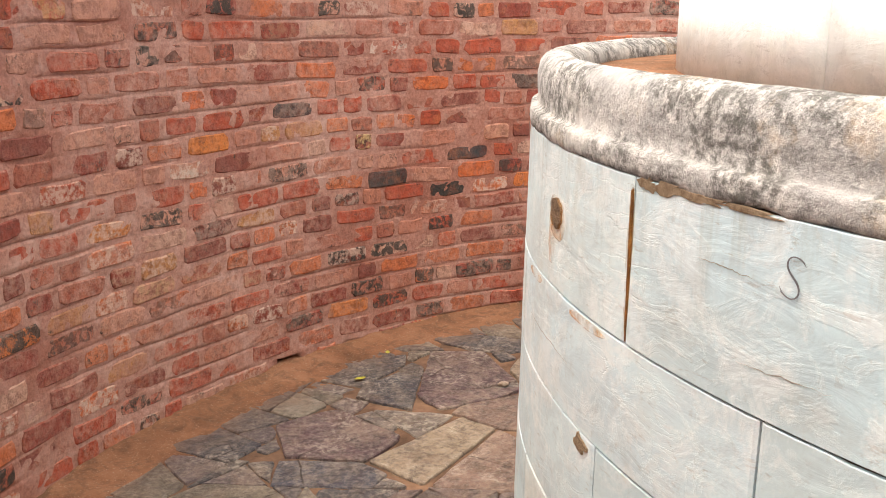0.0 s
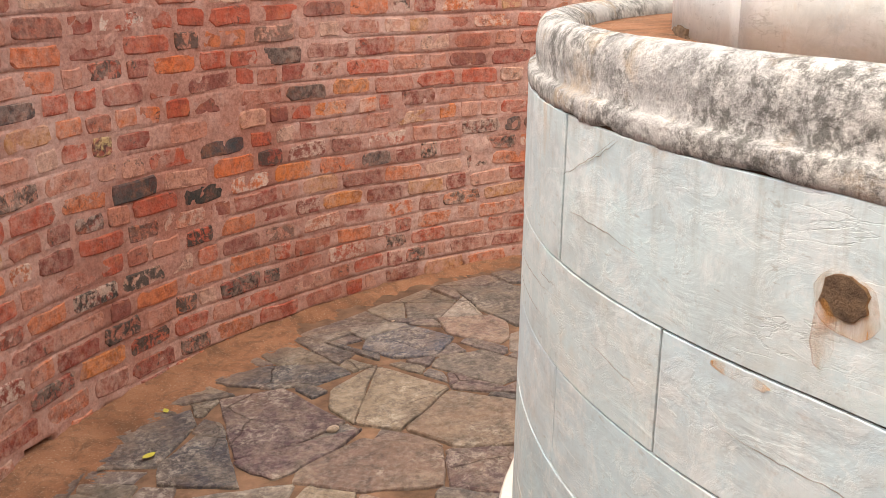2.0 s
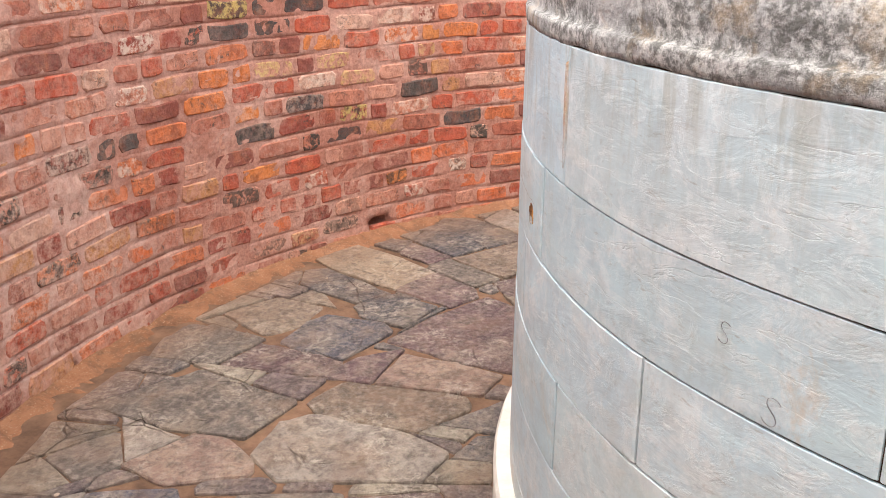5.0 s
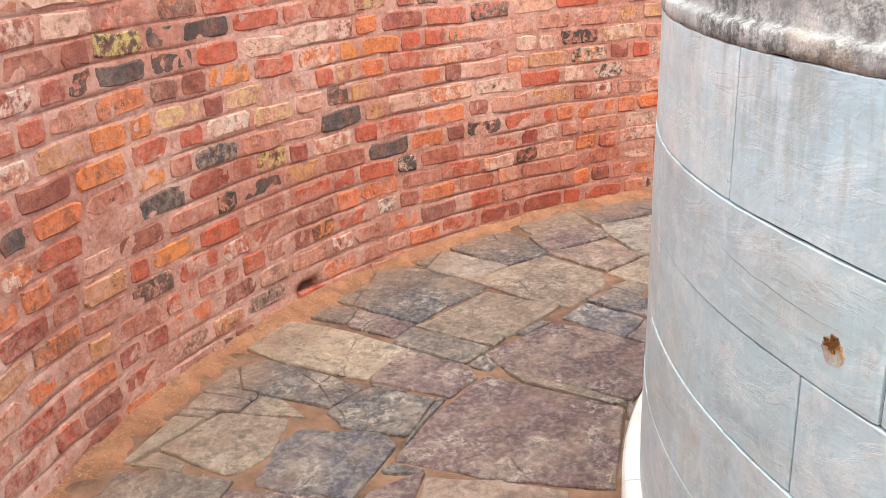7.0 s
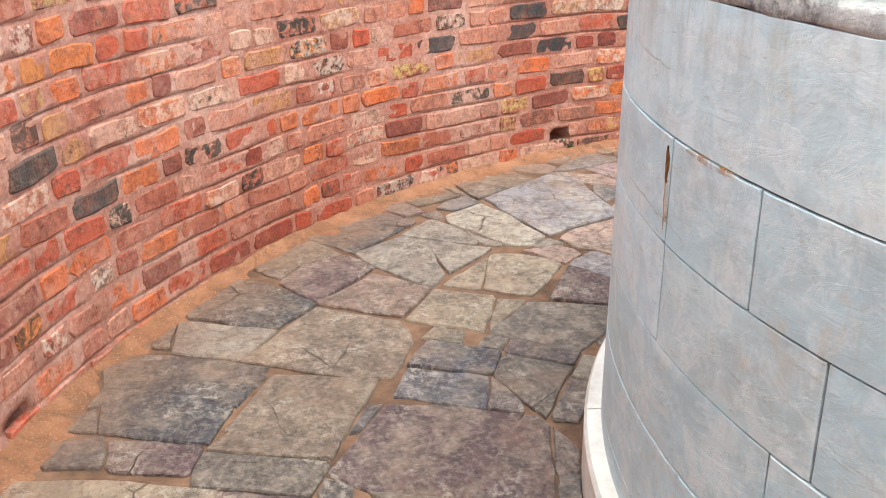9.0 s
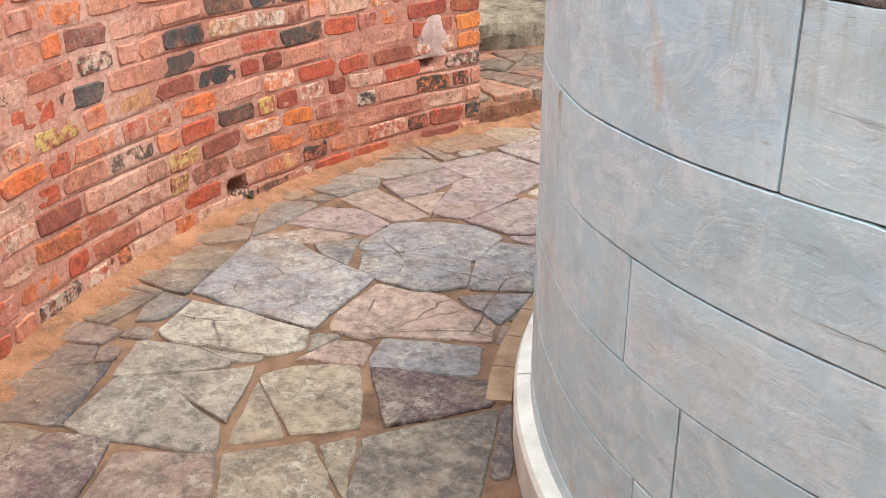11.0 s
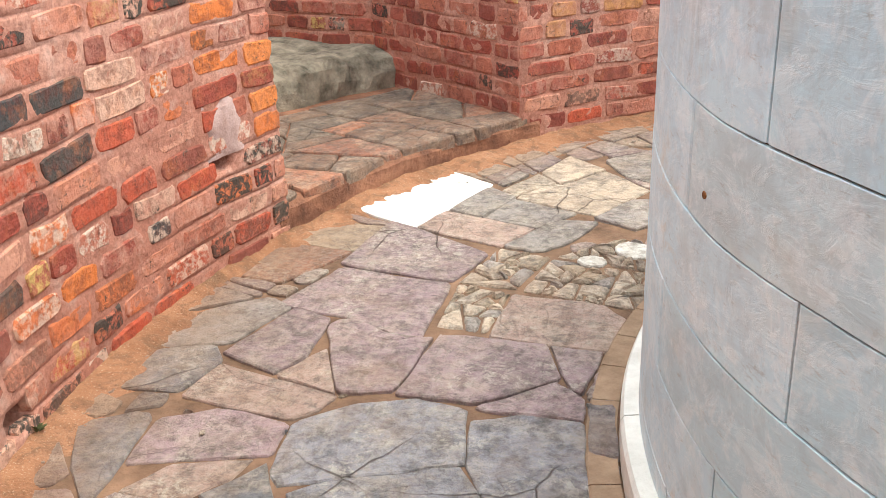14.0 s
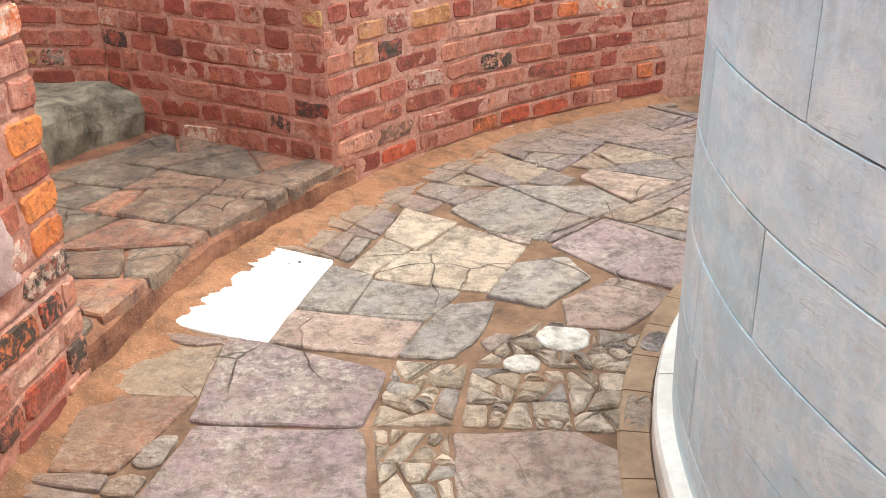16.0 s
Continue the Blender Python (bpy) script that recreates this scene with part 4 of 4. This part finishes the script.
# the rest of the paving
for s in range(-98, 258, 14):
    block = polygon((1.665, s), (1.665, s + 14), (2.97, s + 14), (2.97, s))
    near = [h for h in heroes if (h[0] - block[0]).length < 2.2]
    small = 155 < s + 7 < 245
    for whole in shatter(block, rng, 0.03 if small else 0.055, 0.09 if small else 0.16):
        for stone in pieces_outside(whole, near):
            for bit in shatter(stone, rng, 0.02, 0.06, 35) if rng.random() < 0.2 else [stone]:
                if len(bit) > 2 and area(bit) > 0.005 and area(bit) > 0.03 * max((a - b).length for a in bit for b in bit):
                    part("flagstone", slab_mesh(bit, rng.random(), flag_top), M_PALE if s + 14 * rng.random() > 160 else M_SLAB, floor)
# stones of the doorstep
for s0 in (198.5, 212):
    for stone in shatter(polygon((3.0, s0), (3.0, s0 + 13.5), (3.86, s0 + 13.5), (3.86, s0)), rng, 0.04, 0.1, 25):
        if area(stone) > 0.003:
            edge = max(p.length for p in stone) < 3.4 and min(p.length for p in stone) < 3.02
            part("step_stone", slab_mesh(stone, rng.random(), lambda p: STEP_Z, 0.05, 0.003, 0.006, 0.007, 0.004), M_STEPRED if edge and rng.random() < 0.5 else M_STEP, step_1)

# ---- sand drifted along the wall's foot ----
def drift(s, u):
    p = at(3, s, 0)
    width = 0.13 + 0.09 * noise.noise(Vector((s * 0.09, 1, 4))) + 0.07 * noise.noise(Vector((s * 0.4, 7, 1)))
    if 203.5 < s < 216.5:
        width = 0.13 + 0.05 * noise.noise(Vector((s * 1.1, 3, 4))) + 0.05 * noise.noise(Vector((s * 4, 3, 9)))
    elif 216.5 <= s < 240:
        width += 0.1
    elif s < 70:
        width += 0.16
    elif s < 150:
        width -= 0.035
    width += 0.05 * noise.noise(Vector((s * 1.3, 2, 6))) + 0.03 * noise.noise(Vector((s * 3.7, 5, 2)))
    width = max(width, 0.03)
    rim = on_wall(s, 0).length
    r = rim + 0.03 - (width + 0.03) * u
    q = at(r, s, 0)
    h = 0.026 * (1 - u) ** 1.6 - 0.012 * u ** 2 + 0.008 * noise.noise(q * 8) + 0.006 * noise.noise(q * 27) + 0.002 * noise.noise(q * 70)
    if 204.5 < s < 216.2:
        h += 0.012 * (1 - u)
    return at(r, s, floor_z(s) + h)


dv, df = sheet(drift, span(-98, 258, 0.3), span(0, 1, 0.06))
tagged(thing("sand", mesh_of("sand", dv, df, True), M_SAND, "orange sand drifted along the foot of the wall", "sand"), kind="stuff")


# ---- drum ----
LINES = [1.318, 1.083, 0.903, 0.722, 0.541, 0.36, 0.0]


def drum_r(z):
    return 1.62 - 0.019 * z


ss = span(0, 360, 3)
cv, cf = sheet(lambda s, z: at(drum_r(z) - 0.006, s, z), ss, [-0.35, 0.2, 0.8, 1.325])
drum = thing("marble_drum", fix(cv, cf, "marble_drum", True), M_SEAM, "round drum faced with weathered bluish white marble slabs", "drum")

# how far the courses of marble wander up or down on the way round
DRIFT = ((-40, 0.0), (0, 0.008), (24, -0.007), (50, -0.006), (70, 0.01), (110, 0.01), (132, -0.012), (150, 0.0), (160, -0.004), (167, 0.004), (175, 0.014), (190, 0.024), (215, 0.02), (240, 0.0), (330, 0.0))


def line_drift(s):
    return float(np.interp(s if s < 325 else s - 360, [d[0] for d in DRIFT], [d[1] for d in DRIFT]))


JOINTS = [
    [-40, -10.4, 21.4, 59.8, 77, 114.8, 155.8, 180, 207, 232, 262, 291],
    [-20, 9.4, 34.7, 64.0, 95, 104.7, 137.4, 164.7, 195, 222, 250, 280, 310],
    [-8, 21.1, 49, 69.1, 89.2, 104.7, 125, 152, 182.6, 212, 240, 270, 300, 325],
    [5, 33, 59.2, 92, 119.4, 142.2, 145.8, 169, 192.7, 218, 245, 275, 305, 335],
    [18, 45, 76, 100, 122.9, 158, 191.2, 230, 262, 290, 320],
    [0, 30, 62, 95, 130, 165, 205, 240, 280, 320],
]


def panel(s0, s1, z0, z1, seed):
    rng = random.Random(seed)
    proud = rng.uniform(-0.0006, 0.0012)
    g = math.degrees(rng.uniform(0.0016, 0.0026) / 1.6)
    tops = rng.uniform(0, 20)

    def ring(s):
        e = min(s - s0, s1 - s)
        soft = 0.002 if e < 0.12 else 0.0
        wob = 0.0022 * noise.noise(Vector((s * 0.12, tops, 0)))
        nick = 0.0016 * max(0.0, noise.noise(Vector((s * 1.1, tops, 4))) + noise.noise(Vector((s * 3.1, tops, 9))))
        lo, hi = z0 + 0.0016 + wob * 0.5, z1 - 0.0016 - nick + wob * 0.5
        if z0 > 0.1:
            lo += line_drift(s)
        if z1 < 1.3:
            hi += line_drift(s)
        r = lambda z: drum_r(z) + proud - soft
        return [at(r(lo) - 0.02, s, lo), at(r(lo) - 0.001, s, lo), at(r(lo), s, lo + 0.0012), at(r(hi), s, hi - 0.0012), at(r(hi) - 0.001, s, hi), at(r(hi) - 0.02, s, hi)]
    ss = [s0 + g, s0 + g + 0.2] + span(s0 + g + 0.8, s1 - g - 0.8, 0.8) + [s1 - g - 0.2, s1 - g]
    v, f = closed_strip(ring, ss)
    return fix(v, f, "panel")


for k, cuts in enumerate(JOINTS):
    for i, s0 in enumerate(cuts):
        s1 = cuts[i + 1] if i + 1 < len(cuts) else cuts[0] + 360
        part("panel", panel(s0, s1, LINES[k + 1], LINES[k], k * 100 + i), M_MARBLE, drum)


def lathe(profile, s0, s1, step=2.0, rough=0.0):
    def ring(s):
        out = []
        for r, z in profile:
            p = at(r, s, z)
            w = rough * (noise.noise(p * 9) + 0.6 * noise.noise(p * 30))
            sag = 0.007 * (noise.noise(Vector((s * 0.35, 8, 2))) + 0.6 * noise.noise(Vector((s * 1.4, 3, 5)))) if rough and z < 1.32 else 0.0
            out.append(at(r + w, s, z + w * 0.7 + sag))
        return out
    v, f = closed_strip(ring, span(s0, s1, step))
    return fix(v, f, "ring", True)


COPING = [(1.52, 1.316), (1.588, 1.315), (1.5955, 1.319), (1.5975, 1.328), (1.5975, 1.343), (1.595, 1.35), (1.586, 1.3525), (1.5815, 1.357), (1.584, 1.38), (1.584, 1.408), (1.579, 1.429), (1.568, 1.441), (1.547, 1.446), (1.524, 1.44), (1.506, 1.428), (1.498, 1.4)]
cuts = [-2.2, 24, 52, 83, 112, 140, 170, 200, 230, 262, 290, 325, 357.8]
for a, b in zip(cuts, cuts[1:]):
    part("coping_stone", lathe(COPING, a + 0.05, b - 0.05, 0.7, 0.003), M_COPING, drum, "grey plaster coping stained with black mould")
part("ledge", lathe([(1.2, 1.3), (1.52, 1.3), (1.52, 1.4), (1.2, 1.41)], 0, 360, 3), M_SAND, drum, "sandy ledge behind the coping")
upper = thing("upper_drum", fix(*sheet(lambda s, z: at(1.306 - 0.004 * (z - 1.4), s, z), span(0, 360, 3), [1.36, 2.0]), "upper_drum", True), M_HOLE, "cream white marble upper drum on the ledge", "drum")
ucuts = [-10.3, 22, 48, 80, 110, 145, 180, 215, 250, 285, 318, 349.7]
for row, (z0, z1) in enumerate(((1.405, 1.58), (1.58, 1.8), (1.8, 2.0))):
    for a, b in zip(ucuts, ucuts[1:]):
        off = 13 * row
        part("panel", lathe([(1.27, z0), (1.312, z0 + 0.002), (1.312, z1 - 0.002), (1.27, z1)], a + off + 0.06, b + off - 0.06, 2.0), M_UPPER, upper)
part("cap", lathe([(0.02, 2.0), (1.33, 2.0), (1.33, 2.05), (0.02, 2.08)], 0, 360, 3), M_COPING, upper, "grey stained cap stone")

# plinth and brown kerb at the drum's foot
for a, b in zip(span(-98, 259, 27), span(-98, 259, 27)[1:]):
    def ring(s):
        z = floor_z(s)
        top = 0.308 + 0.004 * noise.noise(Vector((s * 0.2, 4, 1)))
        return [at(1.58, s, z - 0.05), at(1.655, s, z - 0.05), at(1.653, s, top - 0.014), at(1.646, s, top), at(1.58, s, top + 0.008)]
    v, f = closed_strip(ring, span(a + 0.08, b - 0.08, 1.5))
    part("plinth_stone", fix(v, f, "plinth_stone", False), M_PLINTH, drum, "white plinth stone")
for a in span(150, 258, 5.5)[:-1]:
    def ring(s):
        z = floor_z(s) + 0.002
        return [at(1.66, s, z - 0.04), at(1.66, s, z), at(1.722, s, z), at(1.728, s, z - 0.005), at(1.728, s, z - 0.04)]
    v, f = closed_strip(ring, [a + 0.12, a + 1.8, a + 3.6, a + 5.38])
    part("kerb_stone", fix(v, f, "kerb_stone"), M_KERB, floor)


# ---- marks on the drum ----
def blot(s, z, w, h, seed, proud=0.003, r=None, ragged=0.86):
    """A thin patch of irregular outline lying on the drum."""
    rng = random.Random(seed)
    n = 18
    base = r or drum_r(z) + 0.0022
    rim = []
    for i in range(n):
        a = 2 * math.pi * i / n
        k = rng.uniform(ragged, 1.08)
        rim.append((s - math.degrees(math.cos(a) * w / 2 * k / base), z + math.sin(a) * h / 2 * k))
    verts = [at(base - 0.004, a, b) for a, b in rim] + [at(base + proud * 0.7, s + (a - s) * 0.97, z + (b - z) * 0.97) for a, b in rim] + [at(base + proud, s, z)]
    faces = [(i, (i + 1) % n, n + (i + 1) % n, n + i) for i in range(n)] + [(n + i, n + (i + 1) % n, 2 * n) for i in range(n)]
    return fix(verts, faces, "blot")


def stain_material():
    n = Nodes("rust_stain")
    c = n.ramp(n.noise(30, 4), ((0.3, (0.55, 0.2, 0.035)), (0.7, (0.7, 0.4, 0.12))))
    n.put(n.bsdf.inputs["Alpha"], n.ramp(n.noise(22, 5, 0.7, stretch=(1, 1, 0.3)), ((0.42, 0.0), (0.66, 0.6))))
    return n.done(c, 0.8)


M_STAIN = stain_material()
part("rust_stain", blot(0.2, 1.17, 0.03, 0.09, 3, 0.0012), M_STAIN, drum, "orange rust streak")
part("rust_stain", blot(-0.6, 1.205, 0.085, 0.075, 4, 0.001), M_STAIN, drum, "orange rust halo")
part("rust_seam", blot(-10.4, 1.2, 0.0036, 0.24, 90, 0.0006, ragged=0.5), M_RUST, drum, "dark rusty upright seam")
part("filled_hole", blot(-0.5, 1.212, 0.06, 0.052, 1, 0.0022), M_HOLE, drum, "round hole filled with brown grit")
part("chipped_hole", blot(67.1, 0.98, 0.034, 0.03, 5, 0.0012, ragged=0.35), M_RUST, drum, "small chipped rusty hole")
part("rust_stain", blot(67.0, 0.972, 0.04, 0.04, 15, 0.001), M_STAIN, drum, "faint rust stain")
part("iron_slot", blot(105.1, 1.045, 0.011, 0.072, 6, 0.0018, ragged=0.6), M_RUST, drum, "rusted iron cramp slot")
part("rust_stain", blot(105.0, 0.985, 0.016, 0.13, 7, 0.0008, ragged=0.5), M_STAIN, drum, "long orange rust streak")
part("chipped_hole", blot(147.9, 1.206, 0.01, 0.026, 8, 0.0015), M_RUST, drum, "small rusty chip")
part("chipped_hole", blot(161.9, 0.955, 0.014, 0.012, 9, 0.0015), M_RUST, drum, "small rusty chip")
part("chipped_hole", blot(-6.2, 0.89, 0.07, 0.034, 19, 0.0006, ragged=0.4), M_GRIT, drum, "broken patch of marble showing grit")
for i, (s, w, h) in enumerate(((-11.6, 0.05, 0.022), (-13.0, 0.08, 0.019), (-15.2, 0.1, 0.014), (-18.0, 0.1, 0.01))):
    part("mortar_patch", blot(s, 1.318 - h * 0.3, w * 1.3, h, 70 + i, 0.0006, ragged=0.35), M_GRIT, drum, "crumbling brown mortar under the coping")
part("mortar_patch", blot(35.4, 1.412, 0.18, 0.035, 11, 0.008, 1.312, 0.5), M_HOLE, upper, "crumbling brown mortar on the ledge")


for i, (s, z, w, h) in enumerate(((-10.4, 1.2, 0.012, 0.2), (4.0, 1.078, 0.1, 0.016), (-6.0, 1.079, 0.14, 0.014), (60.0, 1.2, 0.012, 0.18), (100.0, 1.09, 0.16, 0.012), (137.6, 1.0, 0.01, 0.16))):
    part("rust_stain", blot(s, z, w, h, 40 + i, 0.0007), M_STAIN, drum, "faint rust stain along a seam")


def crack(s0, z0, s1, z1, seed):
    """A hairline crack over the marble, as a fine dark seam."""
    rng = random.Random(seed)
    n = 26
    verts, faces = [], []
    sag = rng.uniform(-0.006, 0.006)
    for i in range(n + 1):
        u = i / n
        s = s0 + (s1 - s0) * u
        z = z0 + (z1 - z0) * u + sag * math.sin(math.pi * u) + 0.004 * noise.noise(Vector((u * 7, seed, 0))) + 0.0015 * noise.noise(Vector((u * 25, seed, 3)))
        w = (0.0003 + 0.0004 * rng.random()) * (0.3 + math.sin(math.pi * u))
        verts += [at(drum_r(z) + 0.0024, s, z - w), at(drum_r(z) + 0.0027, s, z), at(drum_r(z) + 0.0024, s, z + w)]
        if i:
            b = 3 * i
            faces += [(b - 3, b, b + 1, b - 2), (b - 2, b + 1, b + 2, b - 1)]
    part("crack", fix(verts, faces, "crack"), M_CRACK, drum, "fine dark crack")


M_CRACK = plain("dark_crack", (0.16, 0.14, 0.12), (0.34, 0.31, 0.28), 60)
crack(21.1, 1.223, 14.5, 1.31, 1)
crack(20.1, 1.173, 11.5, 1.167, 2)
crack(34.0, 0.997, 22.0, 1.013, 3)
crack(25.3, 1.03, 21.7, 1.034, 4)
crack(4.9, 1.0, -4.1, 0.996, 5)
crack(113.1, 0.956, 102.3, 0.949, 6)
crack(114.0, 1.204, 104.5, 1.196, 7)
crack(18.0, 1.258, 14.2, 1.31, 8)
crack(16.0, 0.998, 10.4, 0.982, 9)
crack(-15.7, 1.246, -19.0, 1.242, 10)
crack(-18.5, 1.143, -23.2, 1.149, 11)
crack(33.0, 0.95, 24.0, 0.955, 12)
crack(66.0, 1.0, 78.0, 1.02, 13)


def scrawl(letter, s, z, size, lean):
    """A hand-drawn letter on the marble."""
    data = bpy.data.curves.new("scrawl", "FONT")
    data.body, data.size, data.extrude, data.offset = letter, size, 0.0004, -0.0026
    data.materials.append(M_INK)
    ob = new("scrawl", data)
    ob.parent = drum
    p = at(drum_r(z) + 0.003, s, z)
    y = at(1, s, 0)
    x = Vector((0, 0, 1)).cross(y)
    ob.matrix_basis = Matrix.Translation(p) @ Matrix((x, Vector((0, 0, 1)), y)).transposed().to_4x4() @ Matrix.Rotation(radians(lean), 4, "Z")
    tagged(ob, "thin dark scrawled letter")


M_INK = plain("faded_ink", (0.1, 0.1, 0.12), (0.24, 0.25, 0.27), 50)
scrawl("S", 40.6, 0.905, 0.065, -8)
scrawl("S", 43.6, 0.985, 0.05, -8)
scrawl("S", -20.2, 1.235, 0.075, -10)

def wall_smear(s0, s1, z0, z1, seed, label):
    """Plaster smeared over the wall's bricks, with a ragged edge, thick in the middle."""
    us, vs = span(-1, 1, 0.1), span(-1, 1, 0.1)

    def skin(u, v):
        k = 0.72 + 0.5 * noise.noise(Vector((u * 1.6, v * 1.6, seed)))
        r = min(1.0, math.hypot(u, v))
        h = 0.007 * (1 - (r / max(k, 0.2)) ** 3) + 0.003 * noise.noise(Vector((u * 3, v * 3, seed + 5)))
        return on_wall((s0 + s1) / 2 + u * (s1 - s0) * 0.62, (z0 + z1) / 2 + v * (z1 - z0) * 0.62, max(h, -0.02))
    v, f = sheet(skin, us, vs)
    part("plaster_smear", mesh_of("plaster_smear", v, f, True), M_PLASTER, wall_1, label)


M_PLASTER = plain("pale_lilac_plaster", (0.36, 0.22, 0.19), (0.58, 0.43, 0.41), 12, 0.92, 0.006)
wall_smear(193.5, 196.6, 0.63, 0.80, 3, "pale lilac plaster smeared over bricks")

# ---- small things on the floor ----
def pebble(s, r, size, seed, material, label):
    bm = bmesh.new()
    bmesh.ops.create_icosphere(bm, subdivisions=2, radius=size)
    rng = random.Random(seed)
    k = Vector((rng.uniform(0.8, 1.3), rng.uniform(0.7, 1.1), rng.uniform(0.4, 0.7)))
    for v in bm.verts:
        v.co = Vector((v.co.x * k.x, v.co.y * k.y, v.co.z * k.z)) * (1 + 0.25 * noise.noise(v.co / size * 1.3 + Vector((seed, 0, 0))))
    me = bpy.data.meshes.new("pebble")
    bm.to_mesh(me)
    bm.free()
    ob = thing("pebble", me, material, label, "stone", group="pebbles on the paving")
    ob.location = at(r, s, floor_z(s) + size * 0.35)
    return ob


for s, r, size in ((48.3, 2.9, 0.012), (58.0, 2.35, 0.02), (176.0, 2.6, 0.009)):
    pebble(s, r, size, int(s), M_CREAM, "small pale stone lying on the paving")
rng = random.Random(21)
for i in range(34):
    s = rng.uniform(40, 240)
    pebble(s, rng.uniform(2.55, 2.95), rng.uniform(0.003, 0.008), i, rng.choice((M_CREAM, M_TAN, M_GREYF)), "tiny stone chip lying on the sand")


rng = random.Random(33)
for i in range(40):
    s = rng.uniform(214, 250)
    pebble(s, rng.uniform(2.6, 2.98), rng.uniform(0.003, 0.007), 100 + i, rng.choice((M_CREAM, M_TAN, M_SLATE)), "tiny stone chip lying on the sand")


def leaf(s, r, size, turn):
    verts, faces = [], []
    for i in range(7):
        u = i / 6
        w = 0.28 * math.sin(math.pi * u) ** 0.8
        for v in (-1, 0, 1):
            verts.append(Vector(((u - 0.5) * size, v * w * size, (0.05 * abs(v) + 0.08 * (u - 0.5) ** 2) * size + 0.004)))
    faces = grid_faces(7, 3)
    ob = thing("leaf", mesh_of("leaf", verts, faces, True), M_LEAF, "fallen yellow leaf lying on the paving", "leaf")
    ob.matrix_basis = Matrix.Translation(at(r, s, floor_z(s) + 0.003)) @ Matrix.Rotation(turn, 4, "Z")


M_LEAF = plain("yellow_leaf", (0.4, 0.4, 0.05), (0.55, 0.5, 0.1), 60, 0.6, 0.001)
leaf(50.3, 2.8, 0.05, 0.4)
leaf(55.6, 2.93, 0.035, 1.5)


def weed(s, r, size, seed):
    rng = random.Random(seed)
    verts, faces = [], []
    for i in range(26):
        a, tilt, h = rng.uniform(0, 6.28), rng.uniform(0.2, 1.1), rng.uniform(0.5, 1.0) * size
        d = Vector((math.cos(a) * math.sin(tilt), math.sin(a) * math.sin(tilt), math.cos(tilt)))
        side = Vector((-math.sin(a), math.cos(a), 0)) * h * 0.16
        n = len(verts)
        verts += [d * h * 0.1, d * h * 0.6 + side, d * h - Vector((0, 0, h * 0.15)), d * h * 0.6 - side]
        faces.append((n, n + 1, n + 2, n + 3))
    ob = thing("weed", mesh_of("weed", verts, faces), M_WEED, "small dull green weed at the foot of the wall", "plant")
    ob.location = at(r, s, floor_z(s) + 0.012)


M_WEED = plain("dull_weed", (0.06, 0.07, 0.03), (0.14, 0.14, 0.06), 60, 0.8, 0.001)
weed(175.3, 2.985, 0.035, 1)
weed(216.5, 3.85, 0.03, 2)


# ---- bricks, last ----
BRICK_S = -98.0
def place_arc(s0):
    def place(d, z):
        s = s0 + math.degrees(d / 3.05)
        p = on_wall(s, z)
        n = (Vector((WALL_X, WALL_Y, z)) - p).normalized()
        return p, n
    return place


def arc_len(s0, s1):
    return radians(s1 - s0) * 3.05


# overburnt bricks: s, height
BURNT = ((37.8, 1.434), (59.0, 0.798), (50.4, 1.116), (64.9, 0.72), (81.8, 0.728), (76.0, 1.28), (66.7, 0.881), (70.4, 1.2), (94.0, 0.83), (96.2, 0.835), (109.2, 0.705), (107.8, 1.149), (110.3, 1.09),
         (74.6, 1.058), (106.2, 1.179), (108.6, 1.173), (112.2, 1.183), (122.8, 0.814), (124.8, 0.812), (127.7, 0.667), (114.4, 0.645), (112.7, 0.771), (160.8, 0.809), (172.9, 0.754), (183.0, 0.961), (168.9, 0.917),
         (174.7, 0.956), (180.7, 0.817), (170.9, 0.794), (173.6, 0.727), (187.7, 0.534), (175.2, 0.588), (194.6, 0.592), (179.4, 0.984))
VIVID = ((26.9, 0.579), (41.1, 1.034), (53.1, 0.284), (33.9, 0.818), (53.3, 0.254), (78.6, 0.976), (80.2, 1.053), (78.3, 0.963), (73.4, 0.725), (88.2, 0.902), (76.8, 0.56), (105.9, 0.939), (101.6, 0.925), (113.1, 1.039), (109.3, 0.606), (120.9, 0.44), (107.3, 0.771), (129.1, 1.065), (125.0, 1.035), (150.6, 0.926), (198.8, 0.895), (195.0, 0.902), (197.8, 0.652), (194.0, 0.959), (197.7, 0.745), (186.5, 0.299), (181.0, 0.491), (190.3, 0.889), (198.8, 0.889), (194.0, 1.038), (198.4, 0.654))
S_OF = lambda s0, d: s0 + math.degrees(d / 3.05)
lay_bricks(wall_1, arc_len(BRICK_S, DOOR_A), -0.2, 2.02, place_arc(BRICK_S), 1, lambda d, z: S_OF(BRICK_S, d) > 134 and z < 1.4,
           lambda d, z: z > floor_z(S_OF(BRICK_S, d)) - 0.06 and not any(abs(S_OF(BRICK_S, d) - a) < 1.4 and abs(z - b) < 0.04 for a, b in WEEP),
           [(arc_len(BRICK_S, a), b) for a, b in BURNT], [(arc_len(BRICK_S, a), b) for a, b in VIVID])
# from here on most bricks carry painted shade in their colour
lay_bricks(wall_2, arc_len(DOOR_B, 258), 0.15, 1.6, place_arc(DOOR_B), 2, lambda d, z: True, usual=[(DEEP_SHADED_MESHES if i % 3 else BRICK_MESHES)[i] for i in range(len(BRICKS))])
lay_bricks(wall_3, len_3, 0.3, 1.6, place_3, 3, lambda d, z: True, usual=DEEP_SHADED_MESHES)
lay_bricks(wall_4, len_4, 0.5, 1.6, place_4, 4, lambda d, z: d < 1.2, usual=DEEP_SHADED_MESHES)
